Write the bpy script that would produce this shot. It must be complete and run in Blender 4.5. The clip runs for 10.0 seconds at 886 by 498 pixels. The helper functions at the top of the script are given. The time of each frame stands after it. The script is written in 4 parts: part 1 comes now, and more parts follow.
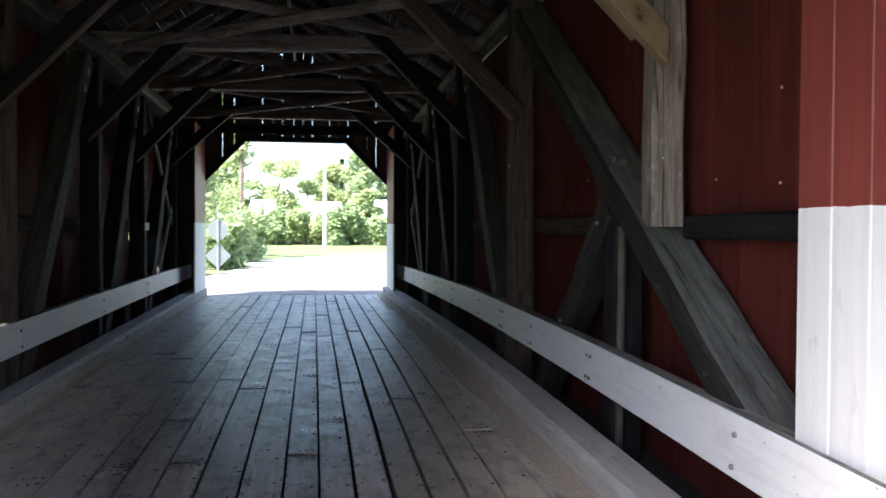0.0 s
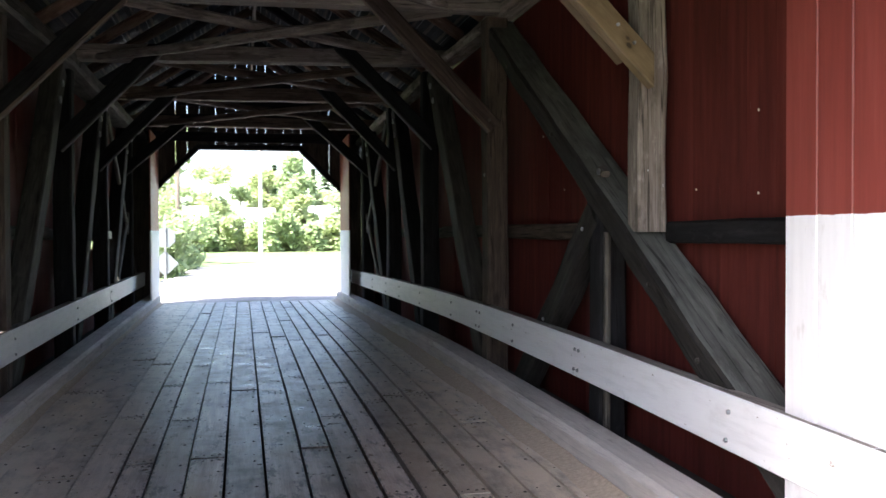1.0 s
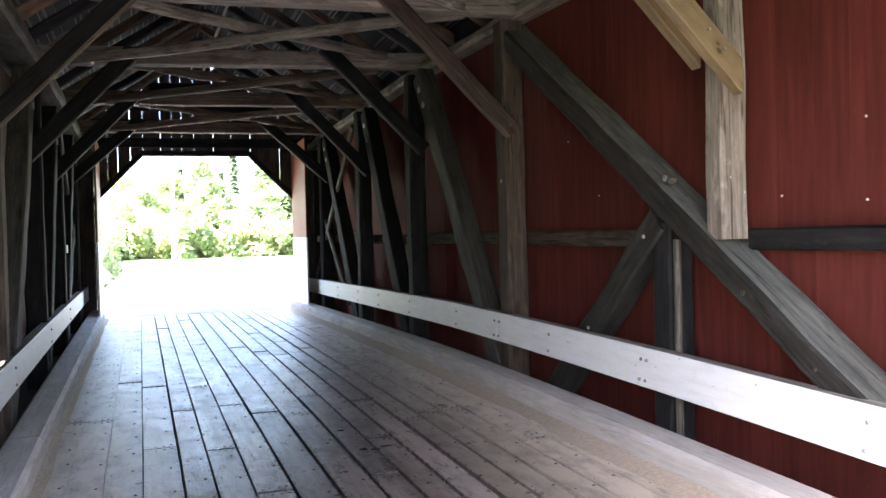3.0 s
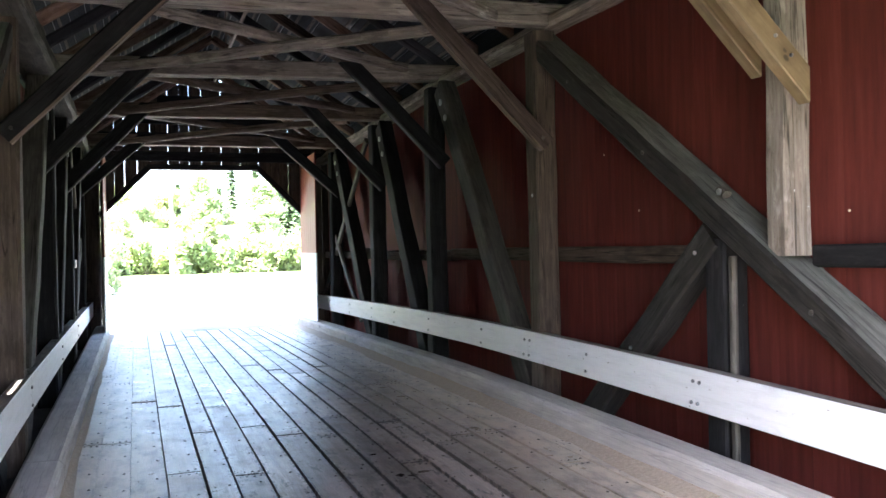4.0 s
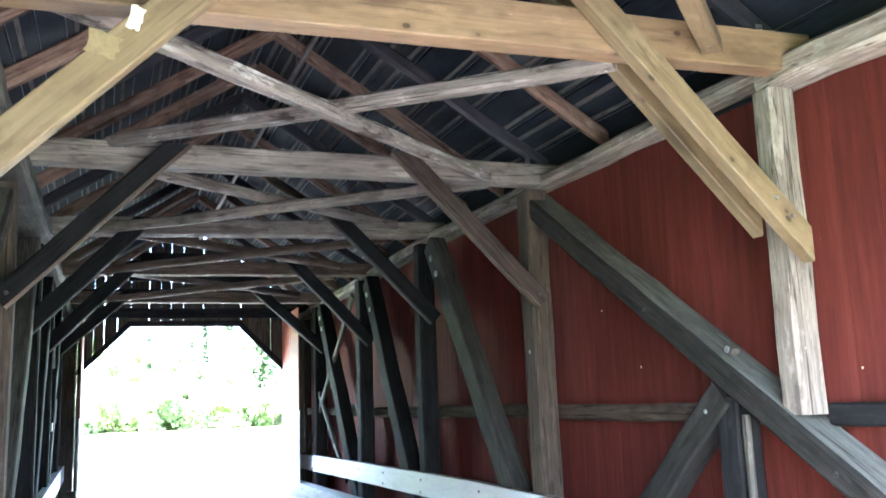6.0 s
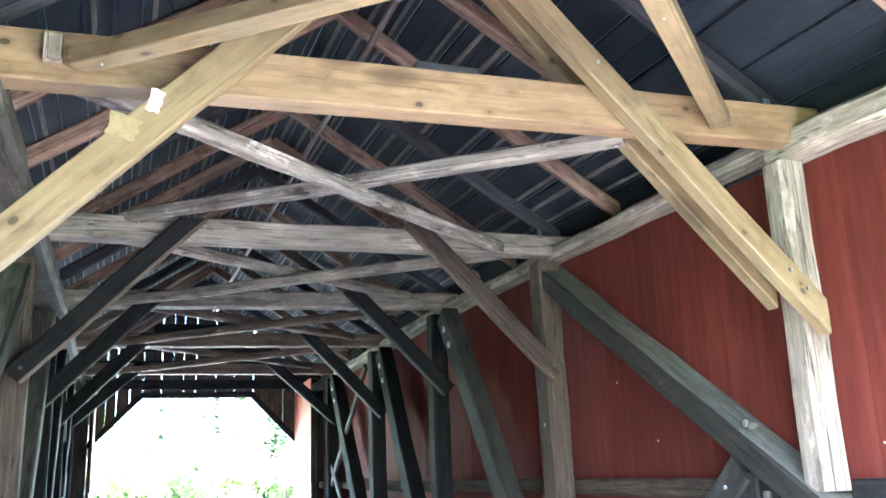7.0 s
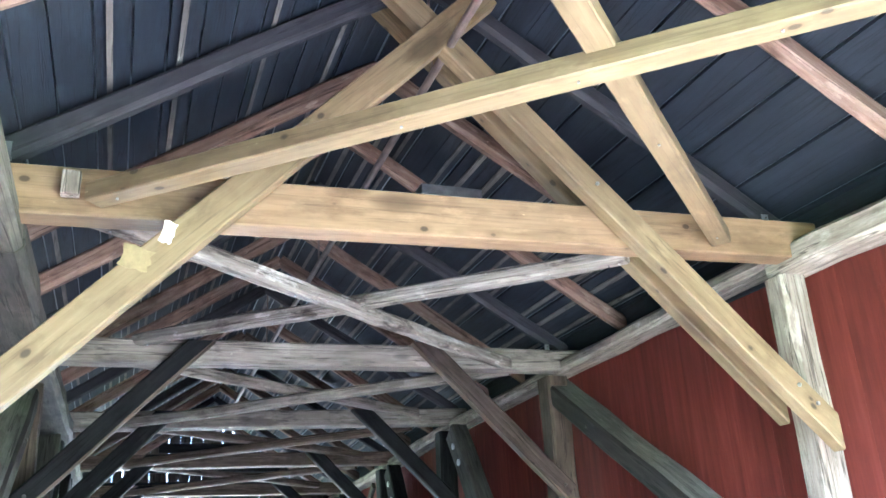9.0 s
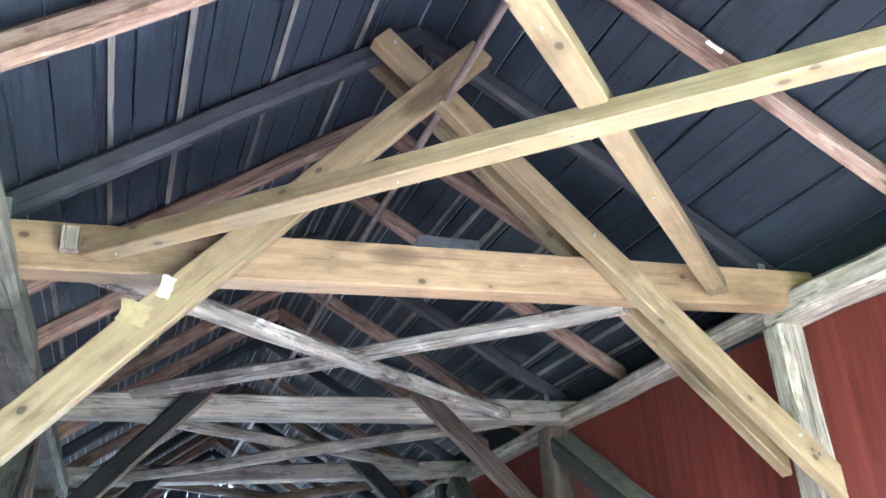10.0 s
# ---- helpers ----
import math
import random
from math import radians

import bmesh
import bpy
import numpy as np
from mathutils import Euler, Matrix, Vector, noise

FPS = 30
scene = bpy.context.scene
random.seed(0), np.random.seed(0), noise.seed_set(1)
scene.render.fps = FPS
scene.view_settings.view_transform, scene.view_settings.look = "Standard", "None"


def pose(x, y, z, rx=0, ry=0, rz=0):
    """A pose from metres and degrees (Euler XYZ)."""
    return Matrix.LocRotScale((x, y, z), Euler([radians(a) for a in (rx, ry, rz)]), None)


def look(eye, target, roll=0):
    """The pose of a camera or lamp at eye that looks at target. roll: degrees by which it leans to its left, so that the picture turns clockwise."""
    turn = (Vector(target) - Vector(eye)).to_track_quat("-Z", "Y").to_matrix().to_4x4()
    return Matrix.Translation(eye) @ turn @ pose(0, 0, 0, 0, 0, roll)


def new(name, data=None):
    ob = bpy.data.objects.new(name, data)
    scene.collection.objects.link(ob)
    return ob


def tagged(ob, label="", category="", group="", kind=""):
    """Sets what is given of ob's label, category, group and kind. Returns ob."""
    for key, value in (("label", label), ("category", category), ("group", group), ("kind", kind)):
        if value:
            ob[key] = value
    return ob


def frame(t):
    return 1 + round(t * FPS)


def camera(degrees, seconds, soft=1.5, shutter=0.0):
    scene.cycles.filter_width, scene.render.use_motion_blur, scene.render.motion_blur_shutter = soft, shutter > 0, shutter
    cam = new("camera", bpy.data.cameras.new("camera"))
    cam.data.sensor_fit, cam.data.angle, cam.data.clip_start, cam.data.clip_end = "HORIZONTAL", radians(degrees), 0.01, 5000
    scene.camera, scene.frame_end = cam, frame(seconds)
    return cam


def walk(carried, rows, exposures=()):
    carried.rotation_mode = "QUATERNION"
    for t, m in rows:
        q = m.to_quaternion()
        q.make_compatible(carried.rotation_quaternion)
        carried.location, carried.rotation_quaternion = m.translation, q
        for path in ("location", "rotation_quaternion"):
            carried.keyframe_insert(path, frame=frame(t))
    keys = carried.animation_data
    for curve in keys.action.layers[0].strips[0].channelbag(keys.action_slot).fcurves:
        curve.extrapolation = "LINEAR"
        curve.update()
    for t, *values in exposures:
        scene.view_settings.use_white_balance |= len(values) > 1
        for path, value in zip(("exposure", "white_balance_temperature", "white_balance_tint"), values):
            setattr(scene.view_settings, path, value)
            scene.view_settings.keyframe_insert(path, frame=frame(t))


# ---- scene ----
cam = camera(54.4, 10.0, shutter=0.4)
PATH = [
    (0, (0.11, 0.336, 1.486), (0.406, 2.313, 1.438), 0.3),
    (0.5, (-0.093, 0.153, 1.492), (0.299, 2.114, 1.456), -0.1),
    (1, (-0.364, 0.016, 1.495), (0.089, 1.964, 1.459), -0.2),
    (1.5, (-0.618, 0.113, 1.537), (-0.022, 2.021, 1.488), -2.4),
    (2, (-0.813, 0.262, 1.536), (-0.203, 2.167, 1.529), -2.0),
    (2.5, (-1.02, 0.359, 1.567), (-0.419, 2.266, 1.521), -1.5),
    (2.7, (-1.112, 0.395, 1.578), (-0.472, 2.289, 1.526), -2.0),
    (3.8, (-1.373, 0.739, 1.549), (-0.685, 2.617, 1.554), -0.8),
    (4, (-1.402, 0.789, 1.571), (-0.73, 2.673, 1.572), -1.2),
    (4.5, (-1.49, 0.883, 1.584), (-0.779, 2.752, 1.621), -1.9),
    (5, (-1.555, 0.904, 1.588), (-0.812, 2.757, 1.706), -1.8),
    (5.5, (-1.552, 0.913, 1.615), (-0.822, 2.761, 1.846), -2.1),
    (6, (-1.558, 0.895, 1.643), (-0.831, 2.726, 1.987), -2.1),
    (6.2, (-1.56, 0.892, 1.65), (-0.839, 2.72, 2.031), -2.2),
    (7.5, (-1.567, 0.867, 1.686), (-0.887, 2.661, 2.248), -2.6),
    (8, (-1.568, 0.853, 1.696), (-0.897, 2.629, 2.324), -3.2),
    (8.5, (-1.576, 0.841, 1.703), (-0.908, 2.595, 2.393), -3.0),
    (9, (-1.582, 0.82, 1.713), (-0.92, 2.556, 2.453), -3.3),
    (9.5, (-1.582, 0.805, 1.725), (-0.926, 2.52, 2.517), -3.5),
    (10, (-1.582, 0.8, 1.723), (-0.927, 2.491, 2.566), -3.8),
]
EXPOSURES = [(0, 2.3, 6000, 13), (1, 2.72, 6200, 16), (2, 3.42, 6350, 18), (2.5, 3.8, 6350, 18), (4.5, 4.25, 6050, 14), (5, 4.55, 5850, 11), (5.5, 5.1, 5600, 9), (6, 5.45, 5400, 8), (7.5, 6.03, 5250, 8), (10, 6.0, 5000, 7)]
walk(cam, [(t, look(eye, target, roll)) for t, eye, target, roll in PATH], EXPOSURES)

# ---- light ----
world = bpy.data.worlds.new("sky")
scene.world = world
world.use_nodes = True
wn = world.node_tree.nodes
sky = wn.new("ShaderNodeTexSky")
sky.sky_type, sky.sun_disc = "NISHITA", False
sky.sun_elevation, sky.sun_rotation = radians(54), radians(-128)
sky.air_density, sky.dust_density = 1.0, 3.0
wn["Background"].inputs["Strength"].default_value = 0.125
world.node_tree.links.new(sky.outputs[0], wn["Background"].inputs[0])
sun = new("sun", bpy.data.lights.new("sun", "SUN"))
sun.data.energy, sun.data.angle, sun.data.color = 5.0, radians(1.0), (1.0, 0.95, 0.87)
sun.matrix_world = look((-45, -35, 80), (0, 0, 0))


# ---- materials ----
class Nodes:
    """A small helper round one material's node tree."""

    def __init__(self, name):
        self.mat = bpy.data.materials.new(name)
        self.mat.use_nodes = True
        self.tree = self.mat.node_tree
        self.bsdf = self.tree.nodes["Principled BSDF"]

    def add(self, kind, **inputs):
        n = self.tree.nodes.new(kind)
        for key, value in inputs.items():
            self.put(n.inputs[key.replace("_", " ")], value)
        return n

    def put(self, socket, value):
        if isinstance(value, bpy.types.NodeSocket):
            self.tree.links.new(value, socket)
        elif socket.type == "RGBA" and len(value) == 3:
            socket.default_value = (*value, 1)
        else:
            socket.default_value = value

    def coords(self, stretch, kind="Object"):
        tex = self.tree.nodes.new("ShaderNodeTexCoord")
        info = self.tree.nodes.new("ShaderNodeObjectInfo")
        shift = self.add("ShaderNodeVectorMath")
        shift.operation = "SCALE"
        self.put(shift.inputs[0], (13.0, 7.0, 29.0))
        self.put(shift.inputs["Scale"], info.outputs["Random"])
        total = self.add("ShaderNodeVectorMath")
        self.put(total.inputs[0], tex.outputs[kind])
        self.put(total.inputs[1], shift.outputs[0])
        m = self.tree.nodes.new("ShaderNodeMapping")
        m.inputs["Scale"].default_value = stretch
        self.tree.links.new(total.outputs[0], m.inputs[0])
        return m.outputs[0]

    def noise(self, vector, scale, detail=5.0, rough=0.6):
        n = self.add("ShaderNodeTexNoise", Vector=vector, Scale=scale, Detail=detail, Roughness=rough)
        return n.outputs["Fac"]

    def ramp(self, fac, *stops):
        n = self.tree.nodes.new("ShaderNodeValToRGB")
        while len(n.color_ramp.elements) < len(stops):
            n.color_ramp.elements.new(0.5)
        for e, (p, c) in zip(n.color_ramp.elements, stops):
            e.position, e.color = p, (*c, 1) if len(c) == 3 else c
        self.put(n.inputs[0], fac)
        return n.outputs[0]

    def mix(self, fac, a, b, mode="MIX"):
        n = self.tree.nodes.new("ShaderNodeMix")
        n.data_type, n.blend_type = "RGBA", mode
        self.put(n.inputs[0], fac)
        self.put(n.inputs[6], a)
        self.put(n.inputs[7], b)
        return n.outputs[2]

    def range(self, value, a, b, lo=0.0, hi=1.0):
        n = self.tree.nodes.new("ShaderNodeMapRange")
        for k, v in enumerate((value, a, b, lo, hi)):
            self.put(n.inputs[k], v)
        return n.outputs[0]

    def height(self):
        geo = self.tree.nodes.new("ShaderNodeNewGeometry")
        sep = self.tree.nodes.new("ShaderNodeSeparateXYZ")
        self.tree.links.new(geo.outputs["Position"], sep.inputs[0])
        return sep.outputs

    def random(self):
        return self.tree.nodes.new("ShaderNodeObjectInfo").outputs["Random"]

    def finish(self, colour, rough=0.7, bump=None, strength=0.3, distance=0.004, metal=0.0, gloss=0.5):
        self.bsdf.inputs["Specular IOR Level"].default_value = gloss
        self.put(self.bsdf.inputs["Base Color"], colour)
        self.put(self.bsdf.inputs["Roughness"], rough)
        self.bsdf.inputs["Metallic"].default_value = metal
        if bump is not None:
            b = self.add("ShaderNodeBump", Height=bump, Strength=strength, Distance=distance)
            self.put(self.bsdf.inputs["Normal"], b.outputs[0])
        return self.mat


def wood(name, dark, mid, light, stretch=(0.8, 9, 9), rough=0.75, knots=0.5, bump=0.45, vary=0.25, patch=0.55, cracks=0.75, ksize=0.13, flecks=0.6, gloss=0.15, pins=0.0):
    """Sawn timber whose grain runs along the axis with the smallest stretch."""
    n = Nodes(name)
    low = min(stretch)

    def axes(a, b):
        return tuple(a if q == low else b for q in stretch)

    grain = n.noise(n.coords(stretch), 3.2, 8.0, 0.68)
    fine = n.noise(n.coords(axes(1.2, 45)), 4.0, 4.0, 0.7)
    blot = n.noise(n.coords(axes(0.8, 1.6)), 1.7, 5.0, 0.62)
    worn = n.noise(n.coords(axes(1.2, 3.2)), 2.1, 7.0, 0.7)
    c = n.ramp(grain, (0.28, dark), (0.5, mid), (0.72, light))
    c = n.mix(n.range(fine, 0.35, 0.75, 0.0, 0.4), c, dark)
    c = n.mix(n.range(blot, 0.35, 0.7, 0.0, 0.5), c, tuple(x * 0.6 for x in mid))
    c = n.mix(n.range(worn, 0.52, 0.62, 0.0, patch), c, tuple(x * 0.7 for x in dark))
    c = n.mix(n.range(worn, 0.42, 0.34, 0.0, patch * 0.7), c, tuple(min(1, x * 1.2) for x in light))
    split = n.noise(n.coords(axes(0.22, 9)), 2.0, 2.0, 0.5)
    off = n.add("ShaderNodeMath")
    off.operation = "SUBTRACT"
    n.put(off.inputs[0], split)
    n.put(off.inputs[1], 0.5)
    size = n.add("ShaderNodeMath")
    size.operation = "ABSOLUTE"
    n.put(size.inputs[0], off.outputs[0])
    crack = n.range(size.outputs[0], 0.003, 0.014, cracks, 0.0)
    c = n.mix(crack, c, tuple(x * 0.3 for x in dark))
    vor = n.add("ShaderNodeTexVoronoi", Vector=n.coords(axes(1.0, 2.6)), Scale=1.35)
    knot = n.range(vor.outputs["Distance"], ksize * 0.55, ksize, knots, 0.0)
    c = n.mix(knot, c, tuple(x * 0.35 for x in dark))
    if pins:
        small = n.add("ShaderNodeTexVoronoi", Vector=n.coords(axes(0.8, 1.2)), Scale=7.0)
        c = n.mix(n.range(small.outputs["Distance"], 0.16, 0.32, 0.45 * pins, 0.0), c, tuple(x * 0.75 for x in dark))
        c = n.mix(n.range(small.outputs["Distance"], 0.09, 0.14, pins, 0.0), c, tuple(x * 0.22 for x in dark))
    speck = n.range(n.noise(n.coords(axes(7, 13)), 3.5, 3.0, 0.6), 0.735, 0.765, 0.0, flecks)
    c = n.mix(speck, c, tuple(min(0.8, x * 1.9) for x in light))
    tone = n.range(n.random(), 0, 1, 1 - vary, 1 + vary)
    hsv = n.add("ShaderNodeHueSaturation", Color=c, Value=tone)
    h = n.mix(0.5, grain, fine)
    h = n.mix(crack, h, (0.0, 0.0, 0.0))
    return n.finish(hsv.outputs[0], rough, h, bump, 0.006, gloss=gloss)


OLD = wood("old_timber", (0.065, 0.045, 0.032), (0.157, 0.114, 0.087), (0.263, 0.197, 0.160))
GREY = wood("weathered_grey_timber", (0.052, 0.048, 0.040), (0.118, 0.107, 0.090), (0.187, 0.168, 0.143))
PALE = wood("peeled_pale_timber", (0.12, 0.095, 0.078), (0.33, 0.285, 0.24), (0.54, 0.485, 0.43), bump=0.7, patch=0.6, vary=0.12, flecks=0.9)
POLE = wood("half_peeled_pole_wood", (0.085, 0.066, 0.054), (0.30, 0.262, 0.23), (0.60, 0.555, 0.51), bump=0.8, patch=0.95, vary=0.08, flecks=0.9)
DARK = wood("near_black_timber", (0.008, 0.0075, 0.0085), (0.017, 0.017, 0.018), (0.035, 0.032, 0.033), rough=0.8)
RUST = wood("red_brown_rafter_wood", (0.127, 0.072, 0.051), (0.264, 0.173, 0.130), (0.408, 0.311, 0.256), patch=0.8)
NEW = wood("new_yellow_pine", (0.138, 0.096, 0.049), (0.220, 0.161, 0.087), (0.275, 0.213, 0.125), knots=0.75, bump=0.25, vary=0.1, rough=0.6, patch=0.5, cracks=0.35, ksize=0.24, gloss=0.4, pins=0.85)
LATH = wood("weathered_lath", (0.085, 0.078, 0.072), (0.17, 0.155, 0.143), (0.28, 0.258, 0.235), vary=0.1, stretch=(9, 0.8, 9))
NEW2 = wood("new_tan_pine", (0.170, 0.105, 0.054), (0.272, 0.180, 0.100), (0.332, 0.234, 0.142), knots=0.75, bump=0.25, vary=0.05, rough=0.6, patch=0.5, cracks=0.35, ksize=0.24, gloss=0.4, pins=0.85)
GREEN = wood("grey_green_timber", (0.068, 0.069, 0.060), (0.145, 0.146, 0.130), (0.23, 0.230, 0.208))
SHADEWOOD = wood("dark_timber_and_painted_shading", (0.014, 0.013, 0.012), (0.032, 0.029, 0.026), (0.062, 0.057, 0.051), flecks=0.8)
# the weathered grey timber's colours scaled darker
GREYDIM = wood("grey_timber_darkened", (0.034, 0.032, 0.027), (0.076, 0.070, 0.060), (0.125, 0.113, 0.097))
BROWN = wood("dark_brown_timber", (0.045, 0.032, 0.024), (0.105, 0.078, 0.060), (0.18, 0.138, 0.112))
UMBER = wood("dark_umber_timber", (0.03, 0.021, 0.018), (0.075, 0.052, 0.044), (0.14, 0.105, 0.09))
PURPLE = wood("purple_grey_rafter_wood", (0.022, 0.021, 0.026), (0.040, 0.038, 0.045), (0.066, 0.062, 0.070), gloss=0.35)
TIEW = wood("faded_brown_beam", (0.12, 0.098, 0.082), (0.27, 0.232, 0.20), (0.40, 0.352, 0.31), vary=0.1, patch=0.7)
SHEATH = wood("dark_roof_board", (0.0065, 0.009, 0.0145), (0.0125, 0.0175, 0.028), (0.022, 0.030, 0.046), vary=0.4, stretch=(9, 0.8, 9), gloss=0.35)


def paint_red():
    n = Nodes("red_barn_paint")
    v = n.coords((0.5, 7, 7))
    streak = n.noise(v, 2.4, 7.0, 0.65)
    blot = n.noise(n.coords((0.9, 2, 2)), 1.3, 4.0)
    c = n.ramp(streak, (0.25, (0.074, 0.017, 0.014)), (0.55, (0.132, 0.028, 0.022)), (0.8, (0.17, 0.044, 0.035)))
    c = n.mix(n.range(blot, 0.4, 0.75, 0, 0.5), c, (0.06, 0.015, 0.013))
    chip = n.range(n.noise(n.coords((1.2, 14, 14)), 5.5, 3.0), 0.74, 0.78)
    c = n.mix(chip, c, (0.22, 0.14, 0.12))
    hsv = n.add("ShaderNodeHueSaturation", Color=c, Value=n.range(n.random(), 0, 1, 0.92, 1.08))
    return n.finish(hsv.outputs[0], 0.8, streak, 0.35, 0.004, gloss=0.15)


def paint_two_tone(line):
    """Barn red above, white below a level painted line."""
    n = Nodes("red_over_white_paint")
    streak = n.noise(n.coords((0.5, 7, 7)), 2.6, 6.0, 0.6)
    red = n.ramp(streak, (0.25, (0.17, 0.031, 0.024)), (0.55, (0.235, 0.047, 0.036)), (0.8, (0.29, 0.072, 0.057)))
    white = n.ramp(streak, (0.25, (0.76, 0.77, 0.78)), (0.55, (0.85, 0.86, 0.87)), (0.8, (0.89, 0.90, 0.91)))
    dirt = n.noise(n.coords((2, 5, 5)), 4.0, 6.0, 0.7)
    white = n.mix(n.range(dirt, 0.58, 0.8, 0, 0.45), white, (0.42, 0.40, 0.37))
    z = n.height()[2]
    wob = n.range(n.noise(n.coords((6, 6, 6)), 3.0, 2.0), 0, 1, line - 0.006, line + 0.006)
    cut = n.add("ShaderNodeMath")
    cut.operation = "GREATER_THAN"
    n.put(cut.inputs[0], z)
    n.put(cut.inputs[1], wob)
    c = n.mix(cut.outputs[0], white, red)
    return n.finish(c, 0.5, streak, 0.2, 0.003)


def paint_white():
    n = Nodes("worn_white_paint")
    streak = n.noise(n.coords((9, 0.8, 9)), 3.0, 7.0, 0.65)
    blot = n.noise(n.coords((3, 1.5, 3)), 2.2, 6.0, 0.7)
    c = n.ramp(streak, (0.25, (0.72, 0.73, 0.74)), (0.5, (0.84, 0.85, 0.86)), (0.8, (0.88, 0.89, 0.90)))
    c = n.mix(n.range(blot, 0.55, 0.8, 0, 0.5), c, (0.55, 0.55, 0.54))
    chip = n.range(n.noise(n.coords((9, 3, 9)), 4.5, 4.0), 0.69, 0.74)
    c = n.mix(chip, c, (0.27, 0.24, 0.20))
    return n.finish(c, 0.5, streak, 0.25, 0.003)


def floor_wood():
    n = Nodes("worn_deck_plank")
    grain = n.noise(n.coords((11, 0.7, 6)), 3.0, 8.0, 0.68)
    fine = n.noise(n.coords((60, 2.2, 20)), 3.0, 4.0, 0.7)
    blot = n.noise(n.coords((1.4, 0.9, 1)), 1.6, 6.0, 0.65)
    scuff = n.noise(n.coords((7, 2.2, 4)), 2.0, 6.0, 0.75)
    c = n.ramp(grain, (0.28, (0.17, 0.130, 0.106)), (0.5, (0.33, 0.262, 0.222)), (0.75, (0.475, 0.395, 0.342)))
    c = n.mix(n.range(fine, 0.42, 0.72, 0, 0.4), c, (0.07, 0.057, 0.05))
    c = n.mix(n.range(blot, 0.52, 0.63, 0, 0.7), c, (0.07, 0.057, 0.052))
    c = n.mix(n.range(scuff, 0.56, 0.61, 0, 0.85), c, (0.045, 0.037, 0.033))
    c = n.mix(n.range(scuff, 0.40, 0.30, 0, 0.35), c, (0.42, 0.37, 0.34))
    tan = n.noise(n.coords((2.2, 0.5, 1)), 1.3, 5.0, 0.65)
    c = n.mix(n.range(tan, 0.5, 0.66, 0, 0.7), c, (0.27, 0.205, 0.15))
    # splintered, dirt-filled wear at the plank ends and along the edges
    tex = n.tree.nodes.new("ShaderNodeTexCoord")
    sep = n.tree.nodes.new("ShaderNodeSeparateXYZ")
    n.tree.links.new(tex.outputs["Generated"], sep.inputs[0])
    rag = n.noise(n.coords((16, 9, 4)), 2.2, 5.0, 0.7)
    for axis, near, far in ((1, 0.94, 1.0), (0, 0.7, 1.0)):
        a = n.add("ShaderNodeMath")
        a.operation = "SUBTRACT"
        n.put(a.inputs[0], sep.outputs[axis])
        n.put(a.inputs[1], 0.5)
        b = n.add("ShaderNodeMath")
        b.operation = "ABSOLUTE"
        n.put(b.inputs[0], a.outputs[0])
        e = n.range(b.outputs[0], near / 2, far / 2, -0.12, 0.14)
        t = n.add("ShaderNodeMath")
        t.operation = "ADD"
        n.put(t.inputs[0], rag)
        n.put(t.inputs[1], e)
        c = n.mix(n.range(t.outputs[0], 0.55, 0.60, 0.0, 0.9), c, (0.028, 0.023, 0.021))
    # wheel tracks: long stains that run on from plank to plank
    geo = n.tree.nodes.new("ShaderNodeNewGeometry")
    lanes = n.tree.nodes.new("ShaderNodeMapping")
    lanes.inputs["Scale"].default_value = (3.4, 0.22, 1.0)
    n.tree.links.new(geo.outputs["Position"], lanes.inputs[0])
    stain = n.noise(lanes.outputs[0], 1.0, 5.0, 0.6)
    c = n.mix(n.range(stain, 0.53, 0.66, 0.0, 0.62), c, (0.085, 0.062, 0.048))
    c = n.mix(n.range(stain, 0.47, 0.33, 0.0, 0.45), c, (0.36, 0.325, 0.305))
    mottle = n.noise(geo.outputs["Position"], 5.0, 6.0, 0.7)
    c = n.mix(n.range(mottle, 0.56, 0.68, 0.0, 0.6), c, (0.06, 0.047, 0.04))
    hsv = n.add("ShaderNodeHueSaturation", Color=c, Value=n.range(n.random(), 0, 1, 0.56, 1.36))
    # road dust swept against the kerbs
    x = n.height()[0]
    off = n.add("ShaderNodeMath")
    off.operation = "SUBTRACT"
    n.put(off.inputs[0], x)
    n.put(off.inputs[1], -0.22)
    side = n.add("ShaderNodeMath")
    side.operation = "ABSOLUTE"
    n.put(side.inputs[0], off.outputs[0])
    dust = n.range(side.outputs[0], 0.65, 1.3, 0.0, 0.92)
    speck = n.range(n.noise(n.coords((3, 1.2, 3)), 2.5, 7.0, 0.7), 0.24, 0.55)
    m = n.add("ShaderNodeMath")
    m.operation = "MULTIPLY"
    n.put(m.inputs[0], dust)
    n.put(m.inputs[1], speck)
    c = n.mix(m.outputs[0], hsv.outputs[0], (0.64, 0.53, 0.41))
    rough = n.range(mottle, 0.35, 0.65, 0.48, 0.27)
    h = n.mix(0.5, grain, fine)
    return n.finish(c, rough, h, 0.45, 0.006, gloss=0.38)


def plain(name, colour, rough=0.6, metal=0.0, spread=0.35, scale=8.0, bump=0.2):
    n = Nodes(name)
    f = n.noise(n.coords((1, 1, 1)), scale, 6.0, 0.65)
    c = n.ramp(f, (0.3, tuple(x * (1 - spread) for x in colour)), (0.7, tuple(min(1, x * (1 + spread)) for x in colour)))
    return n.finish(c, rough, f, bump, 0.01, metal)


